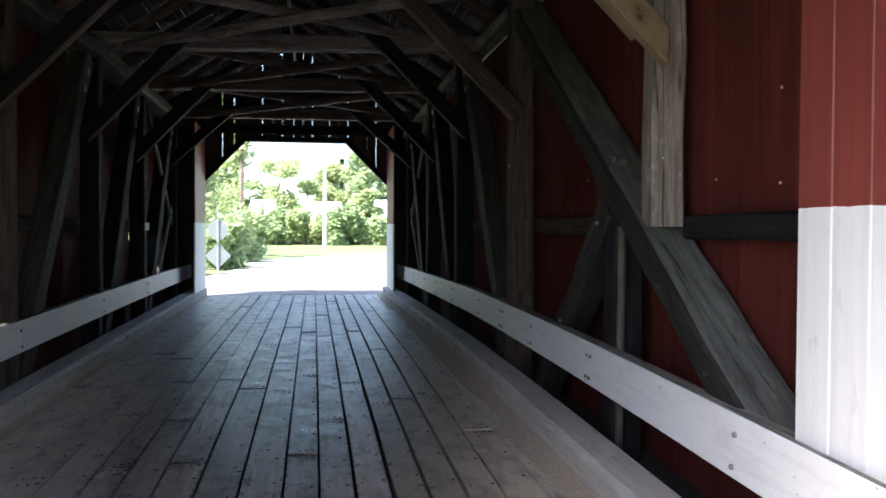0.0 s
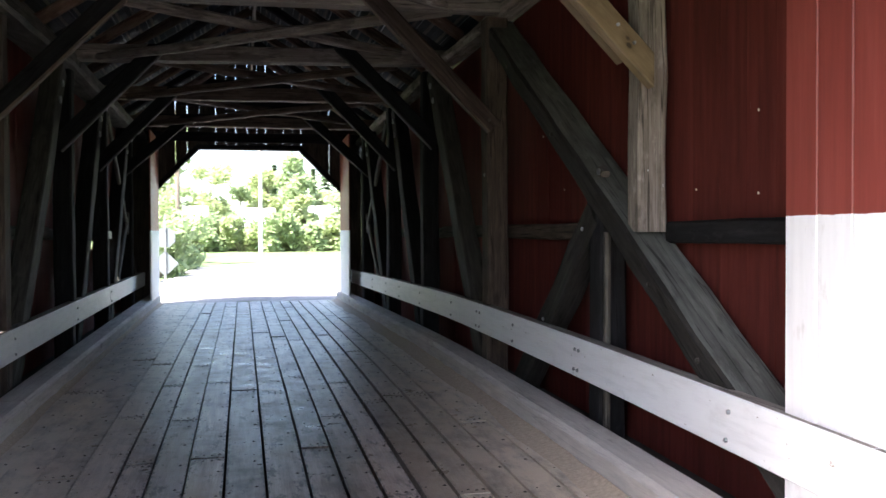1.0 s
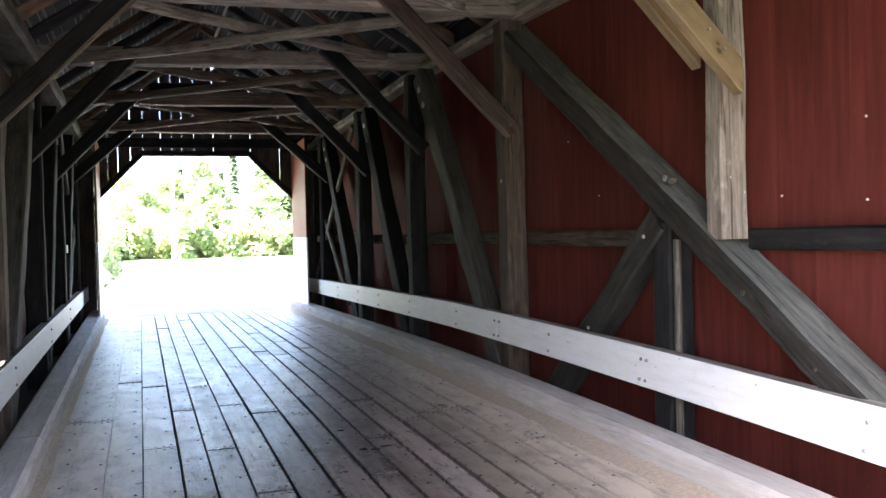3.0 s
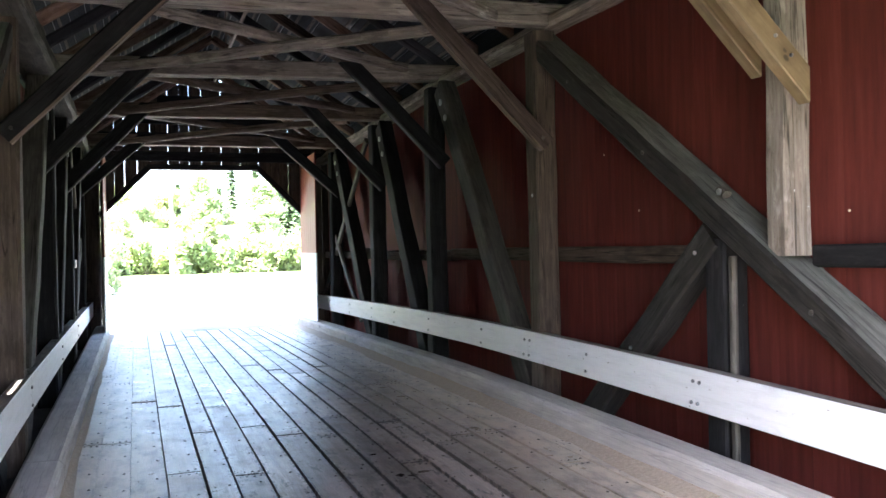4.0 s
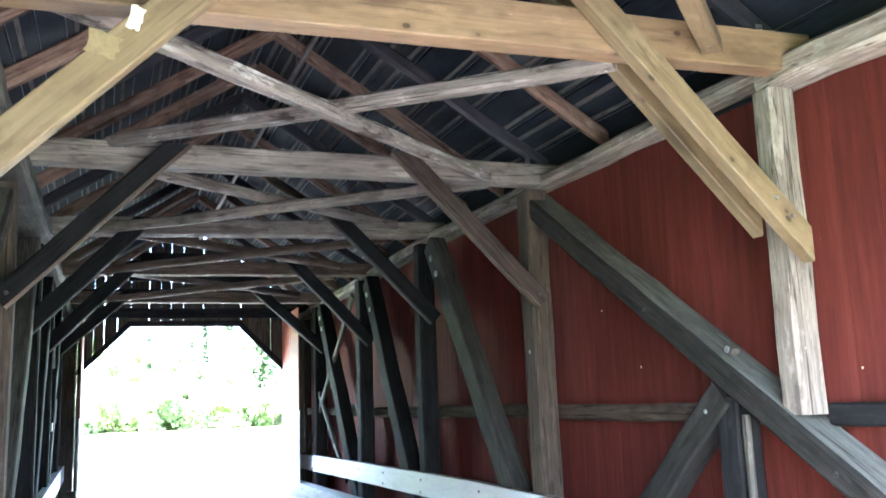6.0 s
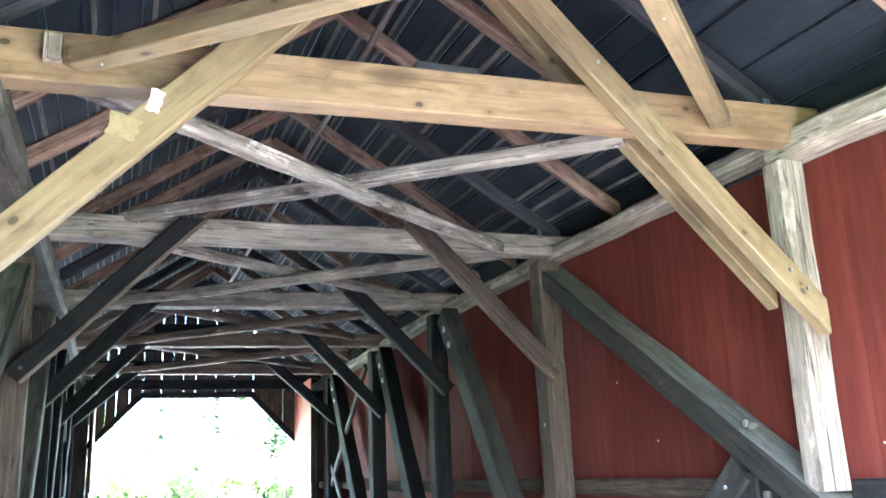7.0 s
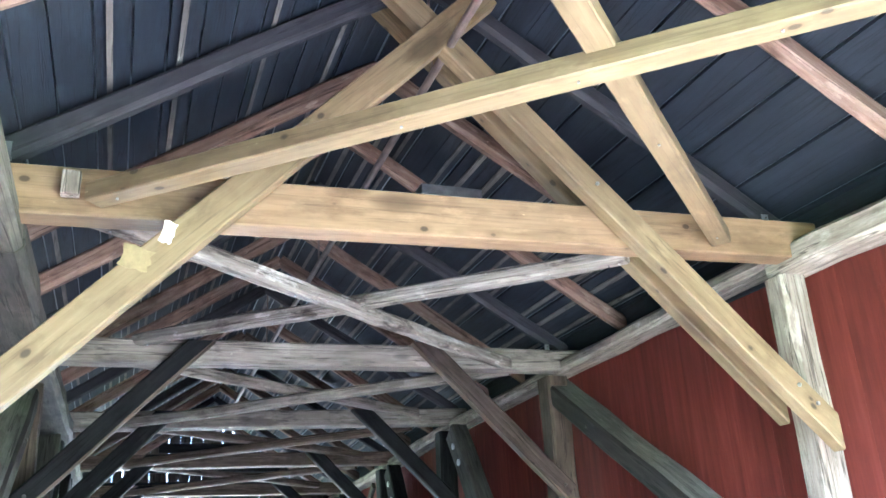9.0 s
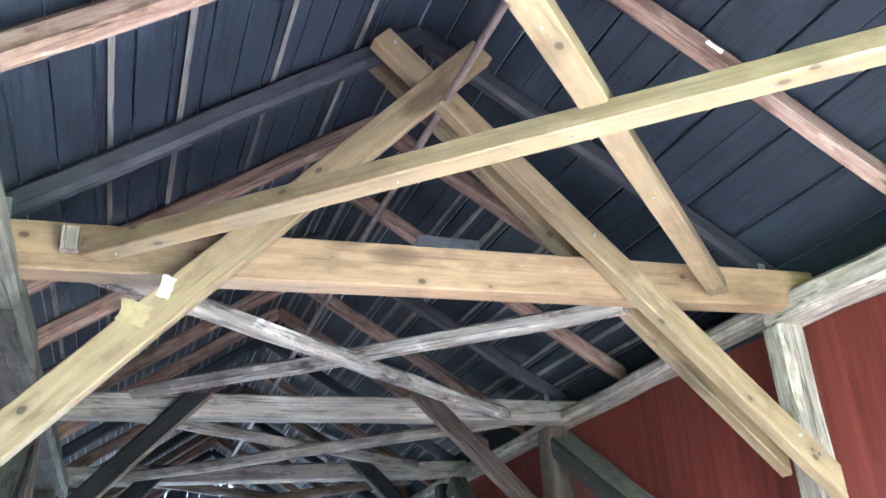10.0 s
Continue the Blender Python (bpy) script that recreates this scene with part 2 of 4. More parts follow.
def foliage(name, a, b):
    n = Nodes(name)
    geo = n.tree.nodes.new("ShaderNodeNewGeometry")
    c = n.ramp(geo.outputs["Random Per Island"], (0.0, a), (1.0, b))
    n.put(n.bsdf.inputs["Base Color"], c)
    n.bsdf.inputs["Roughness"].default_value = 0.7
    tr = n.add("ShaderNodeBsdfTranslucent", Color=c)
    mx = n.add("ShaderNodeMixShader", Fac=0.5)
    n.put(mx.inputs[1], n.bsdf.outputs[0])
    n.put(mx.inputs[2], tr.outputs[0])
    n.put(n.tree.nodes["Material Output"].inputs[0], mx.outputs[0])
    return n.mat


RED = paint_red()
OLDBOARD = wood("dark_unpainted_board", (0.035, 0.028, 0.022), (0.08, 0.065, 0.05), (0.14, 0.115, 0.09), stretch=(9, 9, 0.8))
TWO = paint_two_tone(1.558)
WHITE = paint_white()
PLANK = floor_wood()
KERB = wood("grey_kerb_timber", (0.44, 0.405, 0.37), (0.61, 0.56, 0.51), (0.75, 0.695, 0.64), vary=0.1, stretch=(9, 0.8, 9), patch=0.2, cracks=0.3, gloss=0.4)
WORNTOP = wood("worn_bare_rail_top", (0.15, 0.135, 0.12), (0.27, 0.245, 0.22), (0.42, 0.39, 0.36), stretch=(9, 0.8, 9))
IRON = plain("galvanised_iron", (0.33, 0.34, 0.35), 0.45, 0.8)
RODM = plain("rusty_pipe", (0.17, 0.13, 0.115), 0.6, 0.4)
NAIL = plain("worn_nail_steel", (0.07, 0.06, 0.055), 0.5, 0.6)
METALROOF = plain("blue_grey_roof_sheet", (0.16, 0.18, 0.21), 0.4, 0.3, 0.25, 3.0)
DIRT = plain("road_dust", (0.48, 0.39, 0.295), 0.95, 0, 0.2, 45, 0.6)
GRAVEL = plain("pale_gravel_road", (0.27, 0.255, 0.235), 0.95, 0, 0.3, 6, 0.5)
ASPHALT = plain("worn_asphalt", (0.075, 0.075, 0.078), 0.9, 0, 0.3, 40, 0.5)
GRASS = plain("grass_ground", (0.12, 0.165, 0.055), 0.95, 0, 0.45, 2.0, 0.6)
BARK = plain("bark", (0.16, 0.13, 0.10), 0.9, 0, 0.4, 14, 0.8)
SIGNGREY = plain("bare_aluminium_sign_back", (0.15, 0.17, 0.175), 0.6, 0.2, 0.1)
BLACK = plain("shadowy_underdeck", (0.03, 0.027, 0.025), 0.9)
PALESPOT = plain("torn_wood_and_daylight_specks", (0.78, 0.70, 0.55), 0.8, 0, 0.15, 20)
RAW = plain("scraped_wood", (0.255, 0.20, 0.105), 0.8, 0, 0.2, 30)
# pole wood coloured pale to carry the sunlight on it
SILVER = plain("pale_sunlit_pole", (0.52, 0.50, 0.47), 0.8, 0, 0.15, 12)
HOUSEW = plain("white_clapboard", (0.74, 0.74, 0.72), 0.7, 0, 0.06)
PALEROOF = plain("pale_sheet_roof", (0.62, 0.62, 0.60), 0.5, 0.0, 0.08)
LEAF = foliage("green_leaves", (0.22, 0.30, 0.13), (0.36, 0.44, 0.23))
LEAF2 = foliage("yellow_green_leaves", (0.28, 0.35, 0.14), (0.43, 0.49, 0.26))
NEEDLE = foliage("dark_conifer_needles", (0.10, 0.16, 0.08), (0.18, 0.25, 0.12))

# ---- plan of the bridge: y runs along it, z up ----
XC = -0.22
Y0, Y1 = 1.45, 16.65
POSTS = [1.72, 4.46, 7.22, 9.90, 12.35, 15.00]


def tilt(y):
    """The old frame sags to one side in its first bays."""
    return 0.03 * max(0.0, min(1.0, 1 - (y - 8.5) / 7.5))


def deck(x, y):
    return 0.25 - (0.0022 if y < 9.5 else 0.0004) * (y - 9.5) ** 2 + tilt(y) * (x - XC)


def tie(x, y):
    """Underside of the tie beams."""
    base = float(np.interp(y, [-0.5, 1.6, 4.4, 7.1, 9.9, 12.4, 15.0, 17], [3.12, 3.16, 3.24, 3.34, 3.38, 3.33, 3.28, 3.24]))
    return base + tilt(y) * (x - XC)


# ---- mesh helpers ----
def obj(name, verts, faces, material, parent=None, label="", matrix=None):
    me = bpy.data.meshes.new(name)
    me.from_pydata([tuple(v) for v in verts], [], faces)
    me.update()
    me.materials.append(material)
    ob = new(name, me)
    if matrix is not None:
        ob.matrix_world = matrix
    if parent is not None:
        ob.parent = parent
        ob.matrix_parent_inverse = parent.matrix_world.inverted()
    if label:
        ob["label"] = label
    return ob


def prism(length, w, h, chamfer=0.012, steps=1, rough=0.0, rng=None):
    """A chamfered bar along x from 0 to length, w across y, h across z."""
    c = min(chamfer, w * 0.3, h * 0.3)
    a, b = w / 2, h / 2
    ring = [(-a + c, -b), (a - c, -b), (a, -b + c), (a, b - c), (a - c, b), (-a + c, b), (-a, b - c), (-a, -b + c)]
    verts, faces = [], []
    for s in range(steps + 1):
        x = length * s / steps
        dy = dz = 0.0
        if rough and rng:
            dy, dz = rng.uniform(-rough, rough), rng.uniform(-rough, rough)
        for y, z in ring:
            jy = rng.uniform(-rough, rough) * 0.6 if rough and rng else 0
            jz = rng.uniform(-rough, rough) * 0.6 if rough and rng else 0
            verts.append((x, y + dy + jy, z + dz + jz))
    for s in range(steps):
        o = s * 8
        for k in range(8):
            j = (k + 1) % 8
            faces.append((o + k, o + 8 + k, o + 8 + j, o + j))
    faces.append(tuple(range(8)))
    faces.append(tuple(reversed(range(steps * 8, steps * 8 + 8))))
    return verts, faces


def along(p0, p1, up=(0, 0, 1)):
    p0, p1 = Vector(p0), Vector(p1)
    x = (p1 - p0).normalized()
    u = Vector(up)
    if abs(x.dot(u)) > 0.98:
        u = Vector((0, 1, 0))
    y = u.cross(x).normalized()
    z = x.cross(y)
    m = Matrix((x, y, z)).transposed().to_4x4()
    m.translation = p0
    return m


RNG = random.Random(7)


def timber(name, p0, p1, w, h, material, label="", category="", group="", up=(0, 0, 1), parent=None, rough=0.004, chamfer=0.014, kind=""):
    """One squared timber from p0 to p1: w across, h in the up direction."""
    length = (Vector(p1) - Vector(p0)).length
    steps = max(1, int(length / 0.35))
    if material in (NEW, NEW2):
        rough, chamfer = 0.0012, 0.006
    v, f = prism(length, w, h, chamfer, steps, rough, RNG)
    ob = obj(name, v, f, material, parent, "", along(p0, p1, up))
    return tagged(ob, label, category, group, kind)


def sweep(points, w, h, chamfer=0.01):
    """A bar of upright section through points along y: its top centre follows them."""
    c = chamfer
    a = w / 2
    ring = [(-a + c, -h), (a - c, -h), (a, -h + c), (a, -c), (a - c, 0), (-a + c, 0), (-a, -c), (-a, -h + c)]
    verts, faces = [], []
    for x, y, z in points:
        verts += [(x + dx, y, z + dz) for dx, dz in ring]
    n = len(points)
    for s in range(n - 1):
        o = s * 8
        for k in range(8):
            j = (k + 1) % 8
            faces.append((o + k, o + j, o + 8 + j, o + 8 + k))
    faces.append(tuple(reversed(range(8))))
    faces.append(tuple(range((n - 1) * 8, n * 8)))
    return verts, faces


def disc(parent, name, at, normal, r, depth, material, sides=8, label=""):
    """A bolt head, nut or washer standing on a surface."""
    n = Vector(normal).normalized()
    m = along(at, Vector(at) + n, (0, 0, 1) if abs(n.z) < 0.9 else (0, 1, 0))
    v = []
    for x, k in ((-0.004, 1.0), (depth * 0.7, 1.0), (depth, 0.75)):
        v += [(x, k * r * math.cos(2 * math.pi * i / sides), k * r * math.sin(2 * math.pi * i / sides)) for i in range(sides)]
    f = []
    for s in (0, 1):
        for i in range(sides):
            j = (i + 1) % sides
            f.append((s * sides + i, s * sides + j, (s + 1) * sides + j, (s + 1) * sides + i))
    f.append(tuple(range(2 * sides, 3 * sides)))
    return obj(name, v, f, material, parent, label, m)


def quad_box(lo, hi):
    (x0, y0, z0), (x1, y1, z1) = lo, hi
    v = [(x0, y0, z0), (x1, y0, z0), (x1, y1, z0), (x0, y1, z0), (x0, y0, z1), (x1, y0, z1), (x1, y1, z1), (x0, y1, z1)]
    f = [(0, 3, 2, 1), (4, 5, 6, 7), (0, 1, 5, 4), (1, 2, 6, 5), (2, 3, 7, 6), (3, 0, 4, 7)]
    return v, f


def merged(parts):
    verts, faces = [], []
    for v, f in parts:
        o = len(verts)
        verts += v
        faces += [tuple(i + o for i in q) for q in f]
    return verts, faces


# ---- ground and road ----
def ground():
    size, n = 900.0, 60
    v, f = [], []
    for i in range(n + 1):
        for j in range(n + 1):
            x, y = (i / n * 2 - 1), (j / n * 2 - 1)
            px, py = size * x * abs(x), size * y * abs(y) + 8
            far = max(0.0, math.hypot(px, py - 8) - 45)
            rise = min(far * 0.05, 9.0) if py > 40 else 0.0
            v.append((px, py, -0.06 + rise * 0.3))
    for i in range(n):
        for j in range(n):
            a = i * (n + 1) + j
            f.append((a, a + n + 1, a + n + 2, a + 1))
    ob = obj("ground", v, f, GRASS)
    return tagged(ob, "rough green grass beside the bridge approach", "ground", kind="structure")


ground()


def road():
    v, f = [], []
    for k in range(50):
        y = Y1 + 0.02 + k * 1.0
        bend = 0.012 * max(0.0, y - 21) ** 2
        w = 2.3 + 0.10 * (y - Y1) + (2.0 if y > 35 else 0)
        z = 0.215 - 0.195 * min(1.0, (y - Y1) / 9)
        v += [(XC + bend - w, y, z - 0.03), (XC + bend, y, z + 0.02), (XC + bend + w, y, z - 0.03)]
    for k in range(49):
        a = k * 3
        f += [(a, a + 1, a + 4, a + 3), (a + 1, a + 2, a + 5, a + 4)]
    tagged(obj("road", v, f, GRAVEL), "pale sunlit gravel road leaving the bridge", "road", kind="structure")
    # out of view; its dark colour is set to limit light bounced inside
    v2, f2 = quad_box((XC - 3.4, -40, -0.3), (XC + 3.4, Y0 - 0.06, 0.07))
    tagged(obj("road_approach", v2, f2, ASPHALT), "unseen approach to the bridge mouth, dark to cut bounced light", "road", kind="structure")


road()

# ---- deck ----
EDGE = 1.615  # from the centre line to the kerbs' inner faces


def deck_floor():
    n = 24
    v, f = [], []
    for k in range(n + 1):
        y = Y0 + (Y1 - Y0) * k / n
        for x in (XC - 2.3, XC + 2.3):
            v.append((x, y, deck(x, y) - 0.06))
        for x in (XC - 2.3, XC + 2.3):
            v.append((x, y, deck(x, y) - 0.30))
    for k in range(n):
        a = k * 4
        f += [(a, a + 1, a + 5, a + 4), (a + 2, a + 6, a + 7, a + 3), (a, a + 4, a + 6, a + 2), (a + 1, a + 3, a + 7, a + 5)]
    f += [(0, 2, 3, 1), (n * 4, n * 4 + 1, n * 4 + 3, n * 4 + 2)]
    # near-black slab, its colour stands for the shade seen between planks
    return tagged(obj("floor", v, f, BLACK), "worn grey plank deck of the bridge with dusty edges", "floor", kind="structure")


FLOOR = deck_floor()


def deck_planks():
    rng = random.Random(3)
    edges = [-1.85, -1.66, -1.46, -1.25, -1.03, -0.86, -0.67, -0.47, -0.25, -0.04, 0.14, 0.31, 0.49, 0.66, 0.83, 1.01, 1.20, 1.41]
    joints = {5: 8.61, 6: 5.18, 7: 7.15, 11: 7.19, 12: 6.35, 13: 8.9}
    nails = []
    for row, (x, x2) in enumerate(zip(edges, edges[1:])):
        w = x2 - x
        gap = 0.0025 if row < 3 or row > 14 else rng.choice((0.009, 0.012, 0.016, 0.021))
        cuts = [joints.get(row, rng.uniform(3.2, 9.0))]
        while cuts[-1] < Y1 - 0.5:
            cuts.append(cuts[-1] + rng.choice((2.4, 3.0, 3.6, 4.2)))
        while cuts[0] > Y0 + 0.5:
            cuts.insert(0, cuts[0] - rng.choice((2.4, 3.0, 3.6)))
        cuts = [Y0] + [c for c in cuts if Y0 + 0.4 < c < Y1 - 0.4] + [Y1]
        for a, b in zip(cuts, cuts[1:]):
            lift = rng.uniform(-0.004, 0.004)
            k = max(2, int((b - a) / 0.6) + 1)
            xm = x + w / 2
            end = rng.uniform(0.006, 0.016)
            pts = []
            for i in range(k + 1):
                yy = a + 0.003 + (b - a - 0.003 - end) * i / k
                pts.append((xm + rng.uniform(-0.0015, 0.0015), yy, deck(xm, yy) + lift))
            v, f = sweep(pts, w - gap, 0.055, 0.001)
            obj("plank", v, f, PLANK, FLOOR)
            for e in (a + 0.05, b - 0.06):
                for s in (-0.34, -0.12, 0.12, 0.33):
                    nails.append((xm + s * w, e + rng.uniform(-0.015, 0.015), lift))
            m = a + rng.uniform(0.35, 0.6)
            while m < b - 0.2:
                for s in (-0.3, 0.28):
                    nails.append((xm + s * w + rng.uniform(-0.012, 0.012), m + rng.uniform(-0.04, 0.04), lift))
                m += 0.45
    v, f = [], []
    for nx, ny, lift in nails:
        z = deck(nx, ny) + lift
        o = len(v)
        r = 0.0115
        v += [(nx + r * math.cos(t), ny + r * math.sin(t), z - 0.001) for t in [i * math.pi / 3 for i in range(6)]]
        v.append((nx, ny, z + 0.005))
        f += [(o + i, o + (i + 1) % 6, o + 6) for i in range(6)]
    tagged(obj("nail_heads", v, f, NAIL, FLOOR), kind="stuff")


def kerbs():
    for side, words in ((1, "dusty grey squared timber kerb along the deck edge"), (-1, "pale grey timber kerb below the painted guard rail")):
        base = tagged(new("kerb"), words, "kerb", "kerbs of the bridge")
        base.location = (XC + side * (EDGE + 0.12), Y0, 0)
        bpy.context.view_layer.update()
        y = Y0
        for end in (2.9, 6.55, 10.4, 14.1, Y1 + 0.05):
            x = XC + side * (EDGE + 0.125)
            k = max(2, int((end - y) / 0.5))
            pts = [(x, y + 0.004 + (end - y - 0.008) * i / k, deck(x, y + (end - y) * i / k) + 0.155) for i in range(k + 1)]
            v, f = sweep(pts, 0.24, 0.20, 0.03)
            obj("kerb_timber", v, f, KERB, base)
            y = end


kerbs()


def dust_banks():
    """Low banks of grit that lie against the kerbs."""
    rng = random.Random(5)
    for side in (1, -1):
        v, f = [], []
        n = 70
        for k in range(n + 1):
            y = Y0 + 0.1 + (Y1 - Y0 - 0.3) * k / n
            w = (0.15 if side > 0 else 0.06) + (0.10 if side > 0 else 0.03) * noise.noise((y * 0.9, side * 3.1, 0)) + rng.uniform(-0.004, 0.004)
            x = XC + side * EDGE
            for q, hgt in ((0.0, 0.03), (0.35, 0.014), (0.7, 0.004), (1.0, -0.004)):
                xx = x - side * max(0.03, w) * q
                v.append((xx, y, deck(xx, y) + 0.003 + hgt * rng.uniform(0.7, 1.2)))
        for k in range(n):
            for q in range(3):
                a = k * 4 + q
                f.append((a, a + 1, a + 5, a + 4) if side < 0 else (a, a + 4, a + 5, a + 1))
        tagged(obj("road_dust", v, f, DIRT), "brown grit and dust swept against the kerb", "dust", kind="stuff")


dust_banks()


def guard_rails():
    for side, words in ((1, "worn white painted timber guard rail bolted to the posts"), (-1, "grey-white painted timber guard rail with worn top")):
        x = XC + side * 1.867
        rail = tagged(new("guard_rail"), words, "guard rail", "guard rails of the bridge")
        rail.location = (x, Y0, 0)
        bpy.context.view_layer.update()
        cuts = [Y0 + 0.02, 2.45, 7.30, 12.2, Y1 - 0.25]
        for a, b in zip(cuts, cuts[1:]):
            k = 8
            top = lambda y: deck(x, y) + 0.585
            pts = [(x + side * 0.045, a + 0.003 + (b - a - 0.006) * i / k, top(a + (b - a) * i / k)) for i in range(k + 1)]
            v, f = sweep(pts, 0.09, 0.245, 0.006)
            board = obj("rail_board", v, f, WHITE, rail)
            # the paint is worn off the top
            board.data.materials.append(WORNTOP)
            for face in board.data.polygons:
                if face.index % 8 == 4 and face.index < 8 * k:
                    face.material_index = 1
        for y in (2.3, 3.30, 4.98, 5.04, 6.3, 7.25, 7.35, 8.3, 9.85, 11.2, 12.3, 13.6, 15.0) if side > 0 else (2.3, 4.98, 7.25, 9.85, 12.3):
            for dz in (-0.075, -0.20):
                at = (x, y + 0.02 * (dz < -0.1), deck(x, y) + 0.585 + dz)
                b = disc(rail, "bolt", at, (-side, 0, 0), 0.011, 0.012, IRON)


guard_rails()

# ---- side walls ----
SLOTS = ((6.25, 6.85, 1.29, 1.41), (12.85, 13.55, 1.29, 1.41), (13.6, 14.1, 1.25, 1.36))   # broken-out places in the west wall: y, y, z, z


def side_wall(side):
    x = XC + side * 2.22
    lo, hi = -0.15, 3.38 if side > 0 else 3.30
    name = "wall_east" if side > 0 else "wall_west"
    wall = tagged(new(name), "vertical barn-red boards closing the side of the bridge", "wall", kind="structure")
    wall.location = (x, Y0, 0)
    bpy.context.view_layer.update()
    rng = random.Random(11 + side)
    made = {}

    def board(y, w, z0, z1):
        key = (w, z0, z1)
        if key not in made:
            v, f = prism(z1 - z0, w - 0.001, 0.028, 0.0008, 1)
            me = bpy.data.meshes.new("board")
            me.from_pydata(v, [], f)
            me.materials.append(RED)
            made[key] = me
        ob = new("board", made[key])
        xx = x + side * (0.014 + rng.choice((0, 0, 0.0015)))
        ob.matrix_world = along((xx, y + w / 2, z0), (xx, y + w / 2, z1), (1, 0, 0))
        ob.parent = wall
        ob.matrix_parent_inverse = wall.matrix_world.inverted()

    y = Y0
    while y < Y1 - 0.05:
        w = min(rng.choice((0.235, 0.252, 0.268)), round(Y1 - y, 3))
        hole = [q for q in SLOTS if side < 0 and q[0] - 0.01 <= y < q[1] - 0.01]
        stop = [q[0] - y for q in SLOTS if side < 0 and 0.01 < q[0] - y < w]
        if hole:
            w = min(w, round(hole[0][1] - y, 3))
            board(y, w, lo, hole[0][2])
            board(y, w, hole[0][3], hi)
        else:
            w = round(min([w] + stop), 3)
            board(y, w, lo, hi)
        y += w
    xa, xb = sorted((x + side * 0.034, x + side * 0.048))
    boxes, a = [], Y0
    for y_a, y_b, z_a, z_b in SLOTS if side < 0 else ():
        boxes += [quad_box((xa, a, lo), (xb, y_a, hi)), quad_box((xa, y_a, lo), (xb, y_b, z_a)), quad_box((xa, y_a, z_b), (xb, y_b, hi))]
        a = y_b
    boxes.append(quad_box((xa, a, lo), (xb, Y1, hi)))
    obj("backing", *merged(boxes), RED, wall)
    if side > 0:
        # pale discs painted in for pinholes of daylight between the boards
        for cy, cz in ((6.6, 2.27), (6.13, 1.82), (3.63, 2.07), (3.63, 1.68), (4.2, 1.725)):
            disc(wall, "paint_chip", (x, cy, cz), (-1, 0, 0), 0.007, 0.003, PALESPOT, 6)
    # frieze board up to the roof
    n = 12
    xf = x + side * 0.014
    pts = [(xf, Y0 + (Y1 - Y0) * i / n, tie(xf, Y0 + (Y1 - Y0) * i / n) + 0.305) for i in range(n + 1)]
    v, f = sweep(pts, 0.075, 0.30, 0.003)
    obj("frieze_board", v, f, SHEATH, wall)
    return wall


